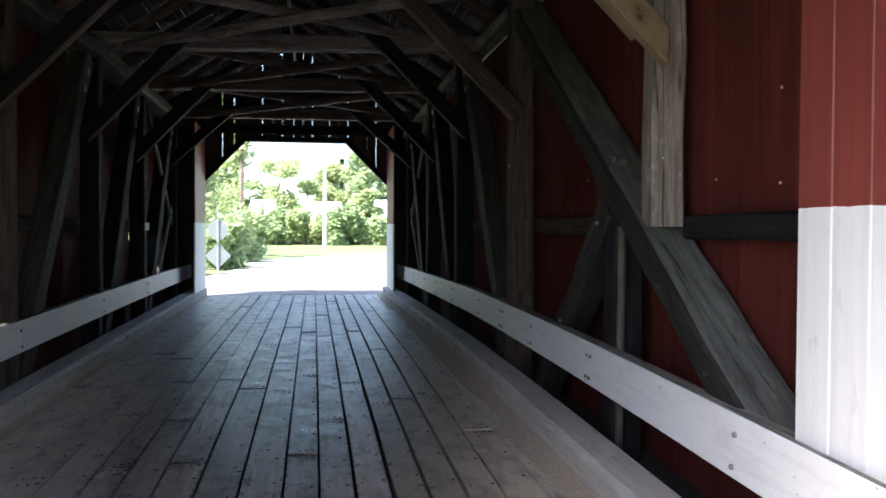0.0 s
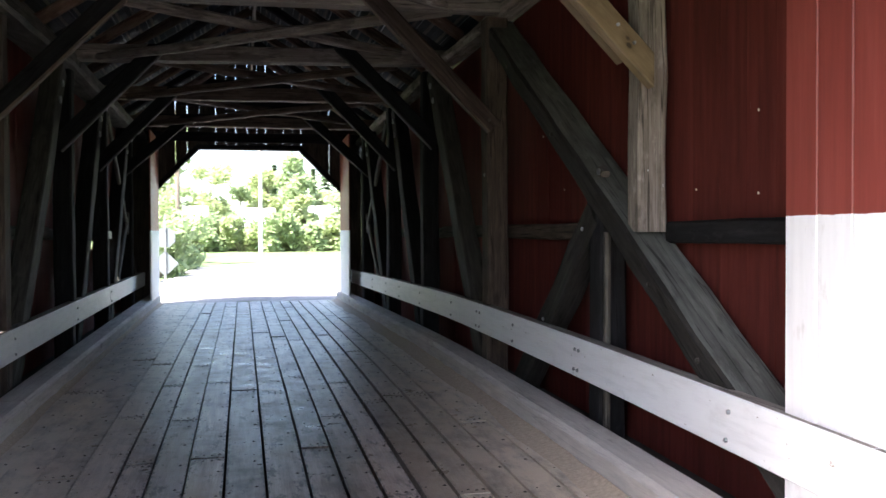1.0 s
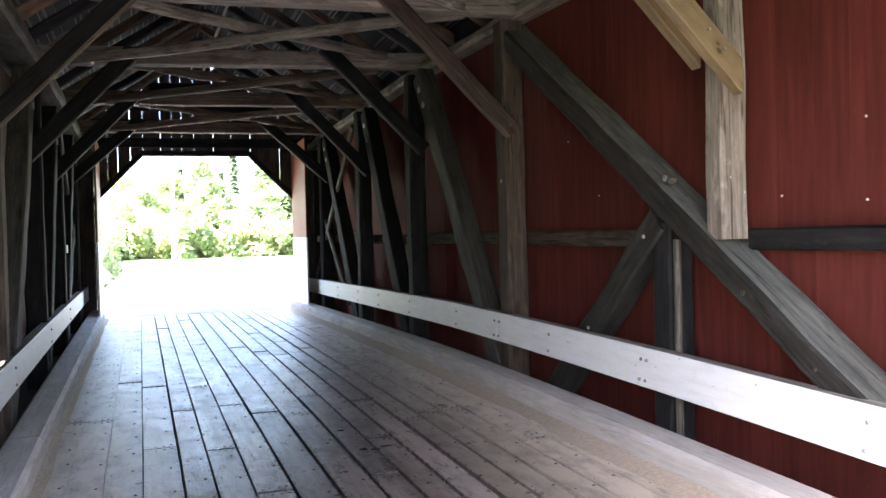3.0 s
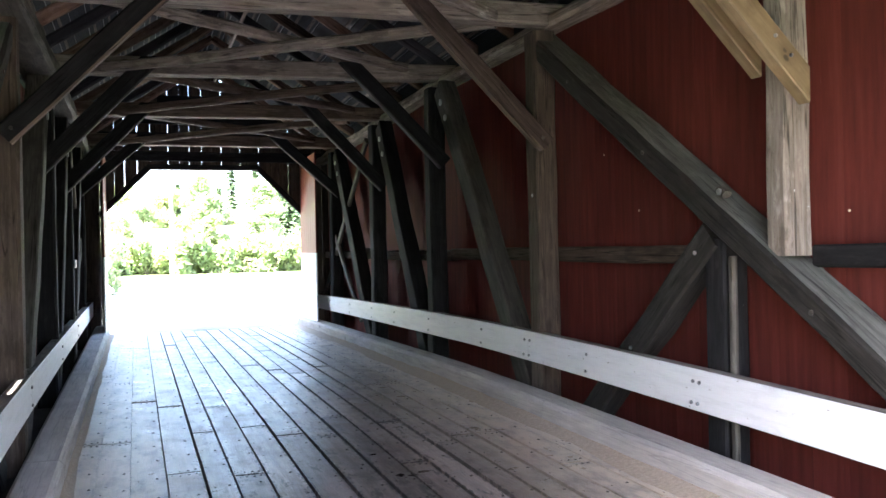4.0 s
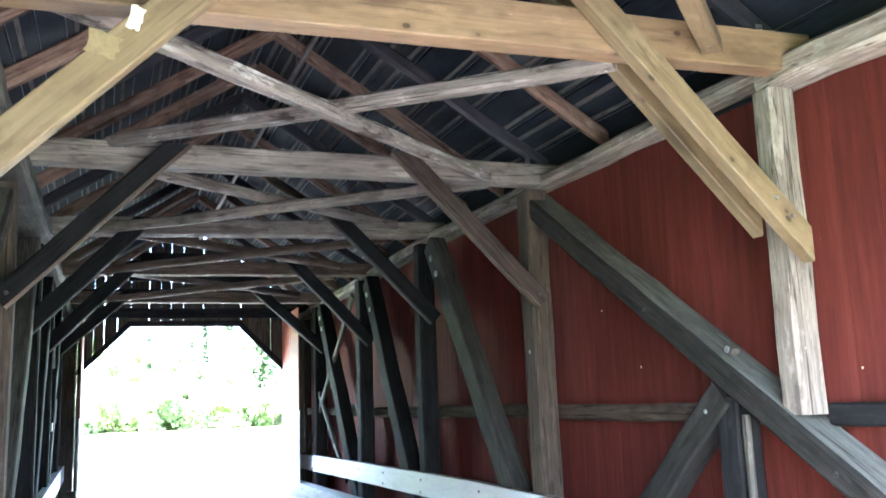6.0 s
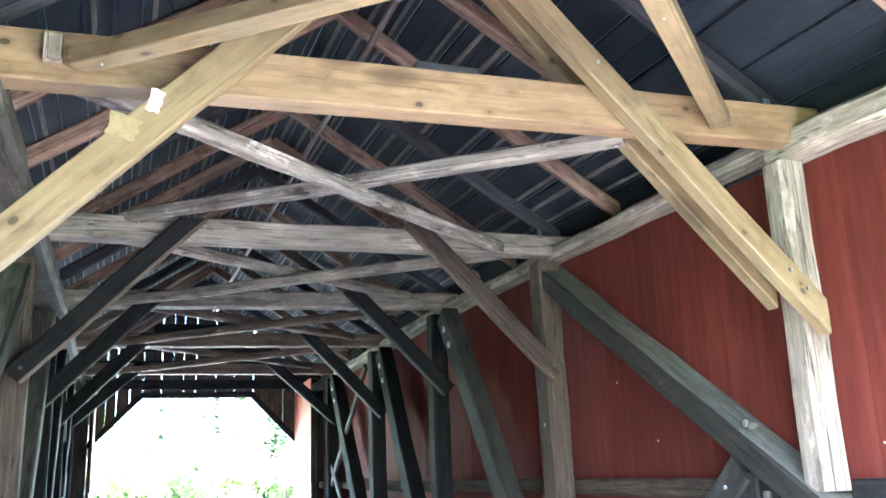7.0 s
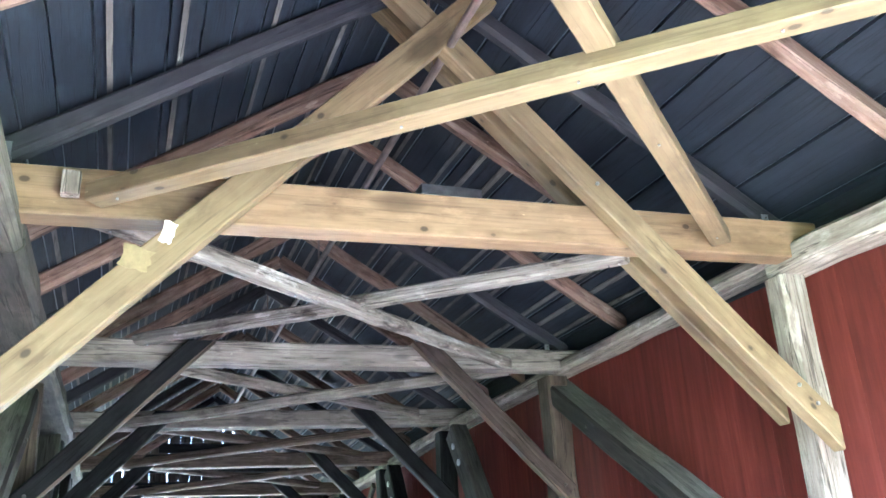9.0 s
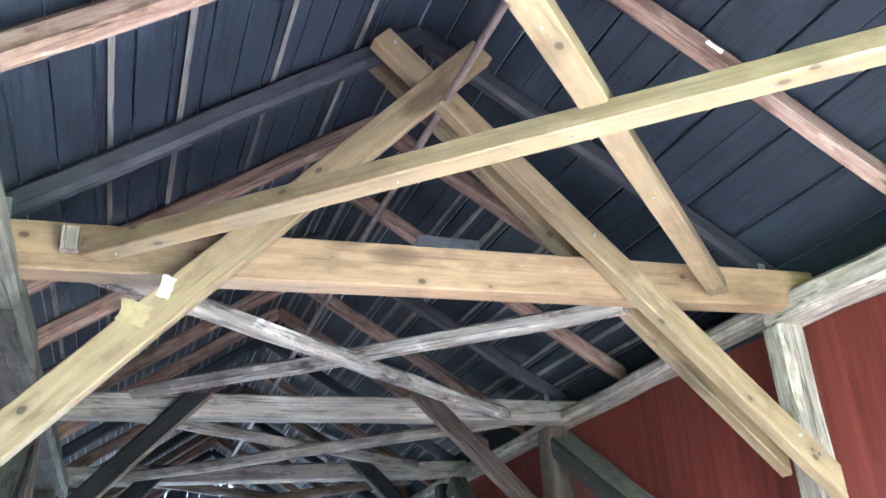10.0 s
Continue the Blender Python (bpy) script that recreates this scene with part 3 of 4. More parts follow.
# ---- trusses ----
def trusses():
    for side in (1, -1):
        xi = XC + side * 1.92           # inner faces of the posts
        xp = xi + side * 0.10
        for k, y in enumerate(POSTS):
            foot = deck(xp, y) - 0.1
            top = tie(xp, y) - 0.06
            mat_, words = (BROWN if k == 2 else OLD, "weathered brown squared timber post of the truss")
            if side > 0 and k == 1:
                foot = 1.50
                mat_, words = PALE, "pale split grey post standing on the long diagonal brace"
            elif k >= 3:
                # far posts coloured near black to paint in the shade of the inner bays
                mat_, words = DARK, "timber post of the truss coloured dark for the far bays' shade"
            if side < 0 and k == 1:
                foot, mat_, words = 1.44, GREY, "grey weathered post standing on the diagonal brace"
            xq = xi + side * (0.134 if k == 1 else 0.075)
            yq = y - 0.023 if k == 1 else y
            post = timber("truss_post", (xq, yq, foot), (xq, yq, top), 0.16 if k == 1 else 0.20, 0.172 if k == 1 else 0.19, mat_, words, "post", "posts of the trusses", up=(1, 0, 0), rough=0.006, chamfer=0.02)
            if k == 2:
                disc(post, "bolt", (xi, y, 2.0), (-side, 0, 0), 0.02, 0.02, IRON)
        # long diagonal of the first panel and the steeper ones beyond
        lean = tilt(5) * (xi - XC)
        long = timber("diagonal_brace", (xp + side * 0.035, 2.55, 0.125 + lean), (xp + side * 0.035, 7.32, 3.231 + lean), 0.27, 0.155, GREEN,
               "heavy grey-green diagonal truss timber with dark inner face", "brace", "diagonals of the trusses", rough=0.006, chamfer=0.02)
        # inner face coloured darker, so its shade is painted in
        long.data.materials.append(SHADEWOOD)
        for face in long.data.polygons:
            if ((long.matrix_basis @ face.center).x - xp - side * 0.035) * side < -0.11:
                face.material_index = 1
        # diagonals get darker colours with depth, which paints in the shade there
        for a, b in ((7.45, 9.55), (10.2, 12.0), (12.65, 14.7)):
            d = timber("diagonal_brace", (xp - side * 0.02, a, deck(xp, a) + 0.05), (xp - side * 0.02, b, tie(xp, b) - 0.12), 0.18, 0.24, GREYDIM if a < 8 else DARK,
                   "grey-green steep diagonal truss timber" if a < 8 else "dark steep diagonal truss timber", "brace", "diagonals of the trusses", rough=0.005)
            for q in (0.0, 0.13):
                yb = b - 0.12 - q
                disc(d, "washer", (xp - side * 0.112, yb, tie(xp, b) - 0.12 + (yb - b) * (tie(xp, b) - 0.17 - deck(xp, a)) / (b - a)), (-side, 0, 0), 0.035, 0.012, IRON, 10)
        for yb in (3.65, 4.15, 5.6, 6.6):
            disc(long, "bolt", (xp - side * 0.10, yb, 0.125 + lean + (yb - 2.55) * 0.651), (-side, 0, 0), 0.014, 0.012, NAIL)
        # short counter brace and the dark stub post under the long diagonal
        counter = timber("counter_brace", (xp, 6.55, 0.25), (xp, 4.97, 1.63), 0.16, 0.19, SHADEWOOD, "dark counter brace under the long diagonal", "brace", "counter braces", rough=0.005)
        for q in (0.42, 0.46, 0.92):
            at = Vector((xp - side * 0.08, 6.55, 0.25)).lerp(Vector((xp - side * 0.08, 4.97, 1.63)), q)
            disc(counter, "bolt", at, (-side, 0, 0), 0.013, 0.012, IRON)
        stub = timber("stub_post", (xp + side * 0.02, 4.945, 0.08), (xp + side * 0.02, 4.945, 1.60), 0.18, 0.17, DARK, "dark stub post below the long diagonal", "post", "stub posts", up=(1, 0, 0))
        timber("batten", (xp - side * 0.05, 4.80, 0.08), (xp - side * 0.05, 4.80, 1.5), 0.05, 0.035, GREY, parent=stub, up=(1, 0, 0), label="thin grey batten")
        # thin crossed braces near the far end
        for a, za, b, zb in ((16.0, 0.72, 12.8, 3.16), (13.3, 0.55, 15.1, 1.95)):
            timber("cross_brace", (xi + side * 0.05, a, za), (xi + side * 0.05, b, zb), 0.05, 0.10, GREY, "thin grey crossed board brace", "brace", "crossed thin braces")
        # girt behind the posts
        for a, b in ((Y0 + 0.05, 4.36), (4.6, 9.8), (9.8, Y1 - 0.1)):
            timber("girt", (XC + side * 2.17, a, 1.50), (XC + side * 2.17, b, 1.50 + 0.02 * (b > 5)), 0.09, 0.12, DARK if a < 4 else BROWN,
                   "horizontal timber girt nailed to the wall boards", "beam", "wall girts", rough=0.003)
        # top plate
        for a, b in zip([Y0 - 0.1, 4.5, 9.9], [4.5, 9.9, Y1]):
            x = XC + (2.10 if side > 0 else -1.985)
            za, zb, h = tie(x, a), tie(x, b), 0.16
            if side > 0:
                za, zb, h = ((za + 0.02, 3.335, 0.165) if a < 4 else (3.385, 3.425, 0.105) if a < 9 else (3.425, zb, 0.12))
            timber("top_plate", (x, a, za), (x, b - 0.004, zb), 0.22 if side > 0 else 0.33, h, PALE if side > 0 else GREY,
                   "pale weathered top plate timber along the wall head", "beam", "top plates", rough=0.008, chamfer=0.03)


trusses()


# ---- roof frame ----
def ties():
    for k, y in enumerate(POSTS):
        xl, xr = XC - 2.2, XC + 2.2
        m, words = (OLD, "weathered brown tie beam spanning the bridge")
        if k == 1:
            m, words = NEW2, "new tan pine tie beam spanning the bridge"
        elif k == 0:
            m, words = NEW, "yellow pine tie beam near the bridge mouth"
        elif k in (2, 3):
            m, words = TIEW, "pale brown tie beam with a narrow dark knot"
        zl, zr = (0.008, 0.008) if k == 1 else (0.035, -0.035) if k == 2 else (0.0, 0.0)
        h = 0.215 if k == 1 else 0.17
        yy = y - (0.12 if k == 1 else 0.10)
        beam = timber("tie_beam", (xl, yy, tie(xl, y) + h / 2 + zl), (xr, yy, tie(xr, y) + h / 2 + zr), 0.13 if k == 1 else 0.18, h, m, words, "beam", "tie beams", rough=0.004)
        if k == 1:
            timber("cleat", (-1.86, yy - 0.115, tie(-1.86, y) + 0.07), (-1.86, yy - 0.115, tie(-1.86, y) + 0.17), 0.07, 0.05, PALE, parent=beam, label="short pale wooden cleat", rough=0.001, chamfer=0.004)
        if k >= 2:
            for side in (1, -1):
                xt, xb = XC + side * 0.95, XC + side * 2.02
                zt, zb = tie(xt, y) + 0.20, tie(xb, y) - 0.92
                if k == 5:
                    zb += 0.15
                if k == 2:
                    xb, zb = (1.69, 2.385) if side > 0 else (-2.19, 2.355)
                    xt, zt = (0.69, 3.40) if side > 0 else (-1.20, 3.40)
                h = 0.14 if k == 2 else 0.16
                knee = timber("knee_brace", (xb, yy - 0.15, zb), (xt, yy - 0.15, zt - 0.02), 0.10, h, DARK if not (k == 2 and side > 0) else UMBER,
                       "dark knee brace between post and tie beam" if not (k == 2 and side > 0) else "brown knee brace between post and tie beam",
                       "brace", "knee braces", rough=0.003)
                # upper end sawn level with the beam's top
                m4, way = knee.matrix_basis.copy(), Vector((xt - xb, 0, zt - 0.02 - zb)).normalized()
                for vert in knee.data.vertices:
                    w = m4 @ vert.co
                    if (w - Vector((xt, yy - 0.15, zt - 0.02))).dot(way) > -0.03:
                        vert.co = m4.inverted() @ (w + way * ((tie(xt, y) + 0.15 - w.z) / way.z))
                # the underside is coloured paler to paint in light from the floor
                knee.data.materials.append(OLD if k == 2 else SHADEWOOD)
                for face in knee.data.polygons:
                    if face.center.z < -h * 0.44:
                        face.material_index = 1
                if k == 2:
                    disc(knee, "bolt", (xb + (xt - xb) * 0.05, yy - 0.20, zb + (zt - zb) * 0.05), (0, -1, 0), 0.014, 0.012, NAIL)


ties()


def ragged(lo, hi):
    """A thin patch in the x-z plane with an uneven outline."""
    rng = random.Random(9)
    pts = []
    for i in range(22):
        t = 2 * math.pi * i / 22
        c, q = math.cos(t), math.sin(t)
        k = 1 / max(abs(c), abs(q)) * rng.uniform(0.75, 1.0)
        pts.append(((lo[0] + hi[0]) / 2 + c * k * (hi[0] - lo[0]) / 2, (lo[2] + hi[2]) / 2 + q * k * (hi[2] - lo[2]) / 2))
    v = [(a, b, lo[1]) for a, b in pts] + [(a, b, hi[1]) for a, b in pts]
    n = len(pts)
    f = [tuple(range(n)), tuple(reversed(range(n, 2 * n)))] + [(i, n + i, n + (i + 1) % n, (i + 1) % n) for i in range(n)]
    return v, f


def scissor_braces():
    """New yellow pine braces from the first posts up past the tie beam to the ridge."""
    y = POSTS[1]
    for yy, p0, p1, h in ((y - 0.245, (1.74, 2.35), (-0.53, 4.60), 0.13), (y + 0.05, (1.70, 2.53), (-0.47, 4.70), 0.125), (y - 0.26, (-2.25, 2.24), (0.02, 4.60), 0.145)):
        side = 1 if p0[0] > 0 else -1
        p0, p1 = (p0[0], yy, p0[1]), (p1[0], yy, p1[1])
        b = timber("scissor_brace", p0, p1, 0.085, h, NEW, "new yellow pine brace rising to the ridge", "brace", "yellow pine scissor braces", rough=0.003)
        if side > 0:
            # lower ends cut plumb
            way = (Vector(p1) - Vector(p0)).normalized()
            m4 = b.matrix_basis.copy()
            back = m4.inverted()
            for vert in b.data.vertices:
                w = m4 @ vert.co
                t = (w - Vector(p0)).dot(way)
                if t < 0.03:
                    vert.co = back @ (w + way * ((p0[0] - (w - way * t).x) / way.x))
        d = Vector(p1) - Vector(p0)
        for q in (0.05, 0.09, 0.53, 0.97) if yy < y else (0.03, 0.12):
            at = Vector(p0) + d * q + Vector((0, -0.044, 0.02))
            disc(b, "bolt", at, (0, -1, 0), 0.010, 0.010, IRON)
        if side < 0:
            for q, lo, hi, m, words in ((0.352, (-0.055, -0.002, -0.028), (0.055, 0.005, 0.03), PALESPOT, "bare torn pale patch"),
                                        (0.30, (-0.05, -0.002, -0.06), (0.06, 0.002, 0.07), RAW, "rough scraped patch")):
                at = Vector(p0) + (Vector(p1) - Vector(p0)) * q + Vector((-0.03, -0.043, 0.038))
                obj("torn_patch", *ragged(lo, hi), m, b, words, along(at, at + Vector((0.25, 0, 0.97)), (0, 1, 0)))


scissor_braces()


# the crossed pairs nearest the mouth lie unevenly: ends of each pole
LATERALS = {
    (0, 1): ((-1.53, 1.62, 3.33), (1.26, 4.215, 3.355)),
    (0, -1): ((1.22, 1.62, 3.29), (-1.77, 4.215, 3.268)),
    (1, 1): ((-1.80, 4.42, 3.278), (1.28, 7.05, 3.41)),
    (1, -1): ((0.83, 4.44, 3.308), (-1.55, 7.07, 3.48)),
}


def lateral_braces():
    """Flat crossed braces between neighbouring tie beams."""
    for k in range(len(POSTS) - 1):
        a, b = POSTS[k] - 0.10, POSTS[k + 1] - 0.10
        m = NEW if k == 0 else (POLE if k == 1 else TIEW if k == 2 else OLD)
        words = ("new yellow pine lateral brace" if k == 0 else "peeled pale lateral pole brace" if k == 1 else "weathered lateral brace") + " between tie beams"
        e = 1.60
        zl = lambda x, y: tie(x, y) + 0.07
        for s in (1, -1):
            x0, x1 = XC - s * e, XC + s * e
            dz = 0.055 * s
            p0, p1 = (x0, a + 0.1, zl(x0, a) + dz), (x1, b - 0.1, zl(x1, b) + dz)
            if (k, s) in LATERALS:
                p0, p1 = LATERALS[k, s]
            pole = timber("lateral_brace", p0, p1, 0.10, 0.09 if k else 0.08, m, words, "brace", "lateral braces",
                   rough=0.004 if k == 0 else 0.007, chamfer=0.02)
            for q in (0.03, 0.34, 0.5, 0.66, 0.97) if k < 2 else ():
                at = Vector(p0).lerp(Vector(p1), q) - Vector((0, 0, 0.045 if k else 0.04))
                disc(pole, "nail", at, (0, 0, -1), 0.006, 0.006, IRON, 6)


lateral_braces()

RIDGE = 4.86


def ridge_z(y):
    return RIDGE + (tie(XC, y) - 3.24) * 0.8


def rafters():
    ys = [1.5, 2.55, 3.43, 4.45, 5.40, 6.34, 7.30, 8.2, 9.1, 10.0, 10.9, 11.8, 12.7, 13.6, 14.5, 15.4, 16.3]
    for i in range(len(ys)):
        dark = i in (0, 3, 6, 9, 12, 15)
        for side in (1, -1):
            xf = XC + side * 2.28
            y = ys[i] - (0.06 if i == 2 and side < 0 else 0.0)
            zf = tie(xf, y) + 0.13
            m = PURPLE if dark else (RUST if i % 2 == 0 or i < 9 else OLD)
            pole = timber("rafter", (xf, y, zf), (XC, y, ridge_z(y)), 0.09, 0.12, m,
                   "dark painted rafter under the roof boards" if dark else "rough red-brown rafter pole under the roof boards", "rafter", "rafters", rough=0.006, chamfer=0.025)
            if i == 2 and side > 0:
                at = Vector((0.83, y - 0.047, 4.185))
                obj("bare_patch", *ragged((-0.05, -0.002, -0.022), (0.05, 0.004, 0.022)), PALESPOT, pole, "torn pale patch", along(at, at + Vector((0.85, 0, -0.53)), (0, 0, 1)))


rafters()


def roof(side):
    """Dark lengthwise sheathing with narrow laths under it, below a metal sheet."""
    rng = random.Random(20 + side)
    parts, laths = [], []
    n = 18
    ys = [Y0 - 0.35 + (Y1 - Y0 + 0.6) * i / 14 for i in range(15)]

    def strip(q0, q1, low, thick, ends):
        v, f = [], []
        for y in ends:
            xf = XC + side * 2.62
            zf = tie(xf, y) + 0.06
            zr = ridge_z(y) + 0.075
            for q in (q0, q1):
                x = xf + (XC - xf) * q
                z = zf + (zr - zf) * q + low
                v += [(x, y, z), (x, y, z + thick)]
        m = len(ends)
        for i in range(m - 1):
            a = i * 4
            f += [(a, a + 2, a + 6, a + 4), (a + 1, a + 5, a + 7, a + 3), (a, a + 4, a + 5, a + 1), (a + 2, a + 3, a + 7, a + 6)]
        f += [(0, 1, 3, 2), (len(v) - 4, len(v) - 2, len(v) - 1, len(v) - 3)]
        return v, f

    for j in range(n):
        parts.append(strip(j / n, (j + 0.93) / n, 0.012 * (j % 2) + rng.uniform(0, 0.005), 0.018, ys))
        if j > 1 and j % 4 != 2:
            near = 0 if (side < 0 and j in (4, 7, 9, 12, 15)) else 4
            laths.append(strip((j + 0.30) / n, (j + 0.30 + rng.uniform(0.14, 0.22)) / n, -0.012, 0.010, ys[near:]))
    tagged(obj("lath", *merged(laths), LATH), "weathered grey-brown laths under the roof boards", "lath", kind="stuff")
    v, f = merged(parts)
    ob = obj("ceiling_east" if side > 0 else "ceiling_west", v, f, SHEATH)
    tagged(ob, "dark lengthwise roof sheathing boards", "ceiling", kind="structure")
    v, f = [], []
    for y in ys:
        xf = XC + side * 2.75
        zf = tie(xf, y) + 0.04
        for x, z in ((xf, zf), (XC - side * 0.02, ridge_z(y) + 0.12)):
            v += [(x, y, z), (x, y, z + 0.012)]
    for i in range(len(ys) - 1):
        a = i * 4
        f += [(a, a + 2, a + 6, a + 4), (a + 1, a + 5, a + 7, a + 3), (a, a + 4, a + 5, a + 1), (a + 2, a + 3, a + 7, a + 6)]
    f += [(0, 1, 3, 2), (len(v) - 4, len(v) - 2, len(v) - 1, len(v) - 3)]
    tagged(obj("roof_east" if side > 0 else "roof_west", v, f, METALROOF), "blue-grey metal roof sheet", "roof", kind="structure")


for s in (1, -1):
    roof(s)


def conduit():
    """The old iron pipe that hangs under the ridge."""
    x, r, sides = XC + 0.02, 0.022, 10
    z = lambda y: 4.25
    pipe = tagged(new("pipe"), "rusty iron pipe hung below the ridge", "pipe")
    pipe.location = (x, 1.0, 4.2)
    bpy.context.view_layer.update()
    for a, b in ((1.6, 4.95), (4.95, 10.2), (10.2, 15.2)):
        v = []
        L = b - a
        for q in (0, L):
            v += [(q, r * math.cos(2 * math.pi * i / sides), r * math.sin(2 * math.pi * i / sides)) for i in range(sides)]
        f = [(i, (i + 1) % sides, sides + (i + 1) % sides, sides + i) for i in range(sides)] + [tuple(reversed(range(sides))), tuple(range(sides, 2 * sides))]
        obj("tube", v, f, RODM, pipe, "", along((x, a, z(a)), (x, b, z(b))))
    for y in (4.95, 10.2):
        disc(pipe, "coupling", (x, y - 0.03, z(y)), (0, 1, 0), 0.034, 0.07, IRON, 10)
    for y in (1.7, 4.45, 7.3, 10.0, 12.7):
        timber("hanger", (x, y, z(y)), (x, y, ridge_z(y)), 0.012, 0.012, RODM, parent=pipe, chamfer=0.002, rough=0)


conduit()


# ---- gables and portals ----
def portal(y, name, words):
    """A boarded gable with the passage cut out and its corners braced."""
    wall = tagged(new(name), words, "wall", kind="structure")
    wall.location = (XC, y, 0)
    bpy.context.view_layer.update()
    rng = random.Random(31)
    x = XC - 2.55
    west, east = 1.65, 1.70
    while x < XC + 2.55:
        w = rng.choice((0.15, 0.17, 0.19, 0.21))
        for jamb in (XC - west, XC + east):
            if x < jamb - 0.01 < x + w:
                w = jamb - x
        gap = rng.choice((0.0, 0.002, 0.004, 0.007, 0.010)) if y > 5 else 0.003
        xm = x + w / 2 - XC
        d = abs(xm)
        half = west if xm < 0 else east
        if d > half:
            lo = -0.1
        elif d > 0.97:
            lo = 3.065 - (d - 0.97) * 0.99
        else:
            lo = 3.065
        hi = ridge_z(y) - d * (ridge_z(y) - tie(XC, y) - 0.1) / 2.45 + 0.02
        if d > 0.97 and d <= half:
            # slanted foot
            l0 = 3.065 - (abs(x - XC) - 0.97) * 0.99
            l1 = 3.065 - (abs(x + w - gap - XC) - 0.97) * 0.99
        else:
            l0 = l1 = lo
        l0, l1 = min(l0, 3.065), min(l1, 3.065)
        a, b = x, x + w - gap
        v = [(a, y, l0), (b, y, l1), (b, y, hi), (a, y, hi), (a, y + 0.025, l0), (b, y + 0.025, l1), (b, y + 0.025, hi), (a, y + 0.025, hi)]
        f = [(0, 1, 2, 3), (7, 6, 5, 4), (0, 4, 5, 1), (1, 5, 6, 2), (2, 6, 7, 3), (3, 7, 4, 0)]
        obj("board", v, f, OLDBOARD if y > 5 else RED, wall)
        x += w
    # the frame round the opening
    for side in (1, -1):
        xo = XC + side * 1.74
        timber("corner_rail", (XC + side * 1.76, y - 0.05, 2.27), (XC + side * 0.95, y - 0.05, 3.09), 0.07, 0.10, DARK, parent=wall)
    for z in (3.30, 3.62, 3.95, 4.28) if y > 5 else ():
        half = 2.3 - (z - 3.3) * 1.55
        timber("nailing_rail", (XC - half, y - 0.05, z), (XC + half, y - 0.05, z), 0.06, 0.17, DARK, parent=wall)
    timber("head_rail", (XC - 0.97, y - 0.05, 3.115), (XC + 0.97, y - 0.05, 3.115), 0.07, 0.09, DARK, parent=wall)
    return wall


portal(Y1, "wall_north", "boarded gable with gaps of daylight and a cut-cornered opening")
portal(Y0 - 0.03, "wall_south", "boarded gable over the near mouth of the bridge")


def end_panels():
    """Painted boards that line the walls just inside the mouths: red above, white below."""
    for side, a, b, x in ((1, Y0, 2.965, 1.68), (-1, Y0, 2.6, -2.14), (1, 15.2, Y1 - 0.055, 1.465), (-1, 15.2, Y1 - 0.055, -1.855)):
        panel = tagged(new("end_panel"), "painted board lining, barn red above and white below", "panel", "painted linings at the bridge mouths")
        panel.location = (x, a, 0)
        bpy.context.view_layer.update()
        y = b
        while y > a + 0.02:
            w = min(0.19, y - a)
            lo, hi = deck(x, y) + 0.0, tie(x, y) - 0.02
            if side > 0 and a < 1:
                lo = 0.05
            v, f = prism(hi - lo, w - 0.004, 0.025, 0.004, 1)
            obj("board", v, f, TWO, panel, "", along((x + side * 0.0125, y - w / 2, lo), (x + side * 0.0125, y - w / 2, hi), (1, 0, 0)))
            y -= w


end_panels()


# ---- outside, beyond the far mouth ----
def leaves(rng, n, size, centre, radii, hollow=0.55):
    cx, cy, cz = centre
    v, f = [], []
    for _ in range(n):
        while True:
            d = Vector((rng.uniform(-1, 1), rng.uniform(-1, 1), rng.uniform(-1, 1)))
            if hollow < d.length < 1:
                break
        k = 0.75 + 0.5 * noise.noise(d * 1.9 + Vector((cx, cy, cz)))
        p = Vector((cx + d.x * radii[0] * k, cy + d.y * radii[1] * k, cz + d.z * radii[2] * k))
        a = Vector((rng.gauss(0, 1), rng.gauss(0, 1), rng.gauss(0, 1))).normalized()
        b = a.orthogonal().normalized()
        s = size * rng.uniform(0.6, 1.4)
        o = len(v)
        v += [p - a * s, p + b * s * 0.5, p + a * s, p - b * s * 0.5]
        f.append((o, o + 1, o + 2, o + 3))
    return v, f


def trunk(points, radii, sides=7):
    v, f = [], []
    for (x, y, z), r in zip(points, radii):
        v += [(x + r * math.cos(2 * math.pi * i / sides), y + r * math.sin(2 * math.pi * i / sides), z) for i in range(sides)]
    for s in range(len(points) - 1):
        for i in range(sides):
            j = (i + 1) % sides
            f.append((s * sides + i, s * sides + j, (s + 1) * sides + j, (s + 1) * sides + i))
    return v, f


def broadleaf(x, y, height, spread, material, seed, words, limbs=9, count=420):
    rng = random.Random(seed)
    thick = 0.035 if limbs > 10 else 0.016
    tree = tagged(new("tree"), words, "tree", "trees beyond the bridge")
    tree.location = (x, y, 0)
    bpy.context.view_layer.update()
    parts = [trunk([(x, y, -0.2), (x + 0.1, y, height * 0.4), (x, y + 0.1, height * 0.85)], (thick * height ** 0.8, thick * 0.7 * height ** 0.8, 0.02))]
    crowns = []
    for i in range(limbs):
        a = rng.uniform(0, 6.28)
        z = height * rng.uniform(0.14 if limbs > 10 else 0.3, 0.95)
        r = spread * rng.uniform(0.3, 0.8) * (1.15 - z / height * 0.6)
        px, py = x + r * math.cos(a), y + r * math.sin(a)
        parts.append(trunk([(x, y, z * 0.7), (px, py, z)], (0.05, 0.015), 5))
        crowns.append(leaves(rng, count, 0.13 + height * 0.008, (px, py, z), (spread * 0.5, spread * 0.5, height * 0.13), 0.2))
    obj("trunk", *merged(parts), BARK, tree)
    obj("crown", *merged(crowns), material, tree)


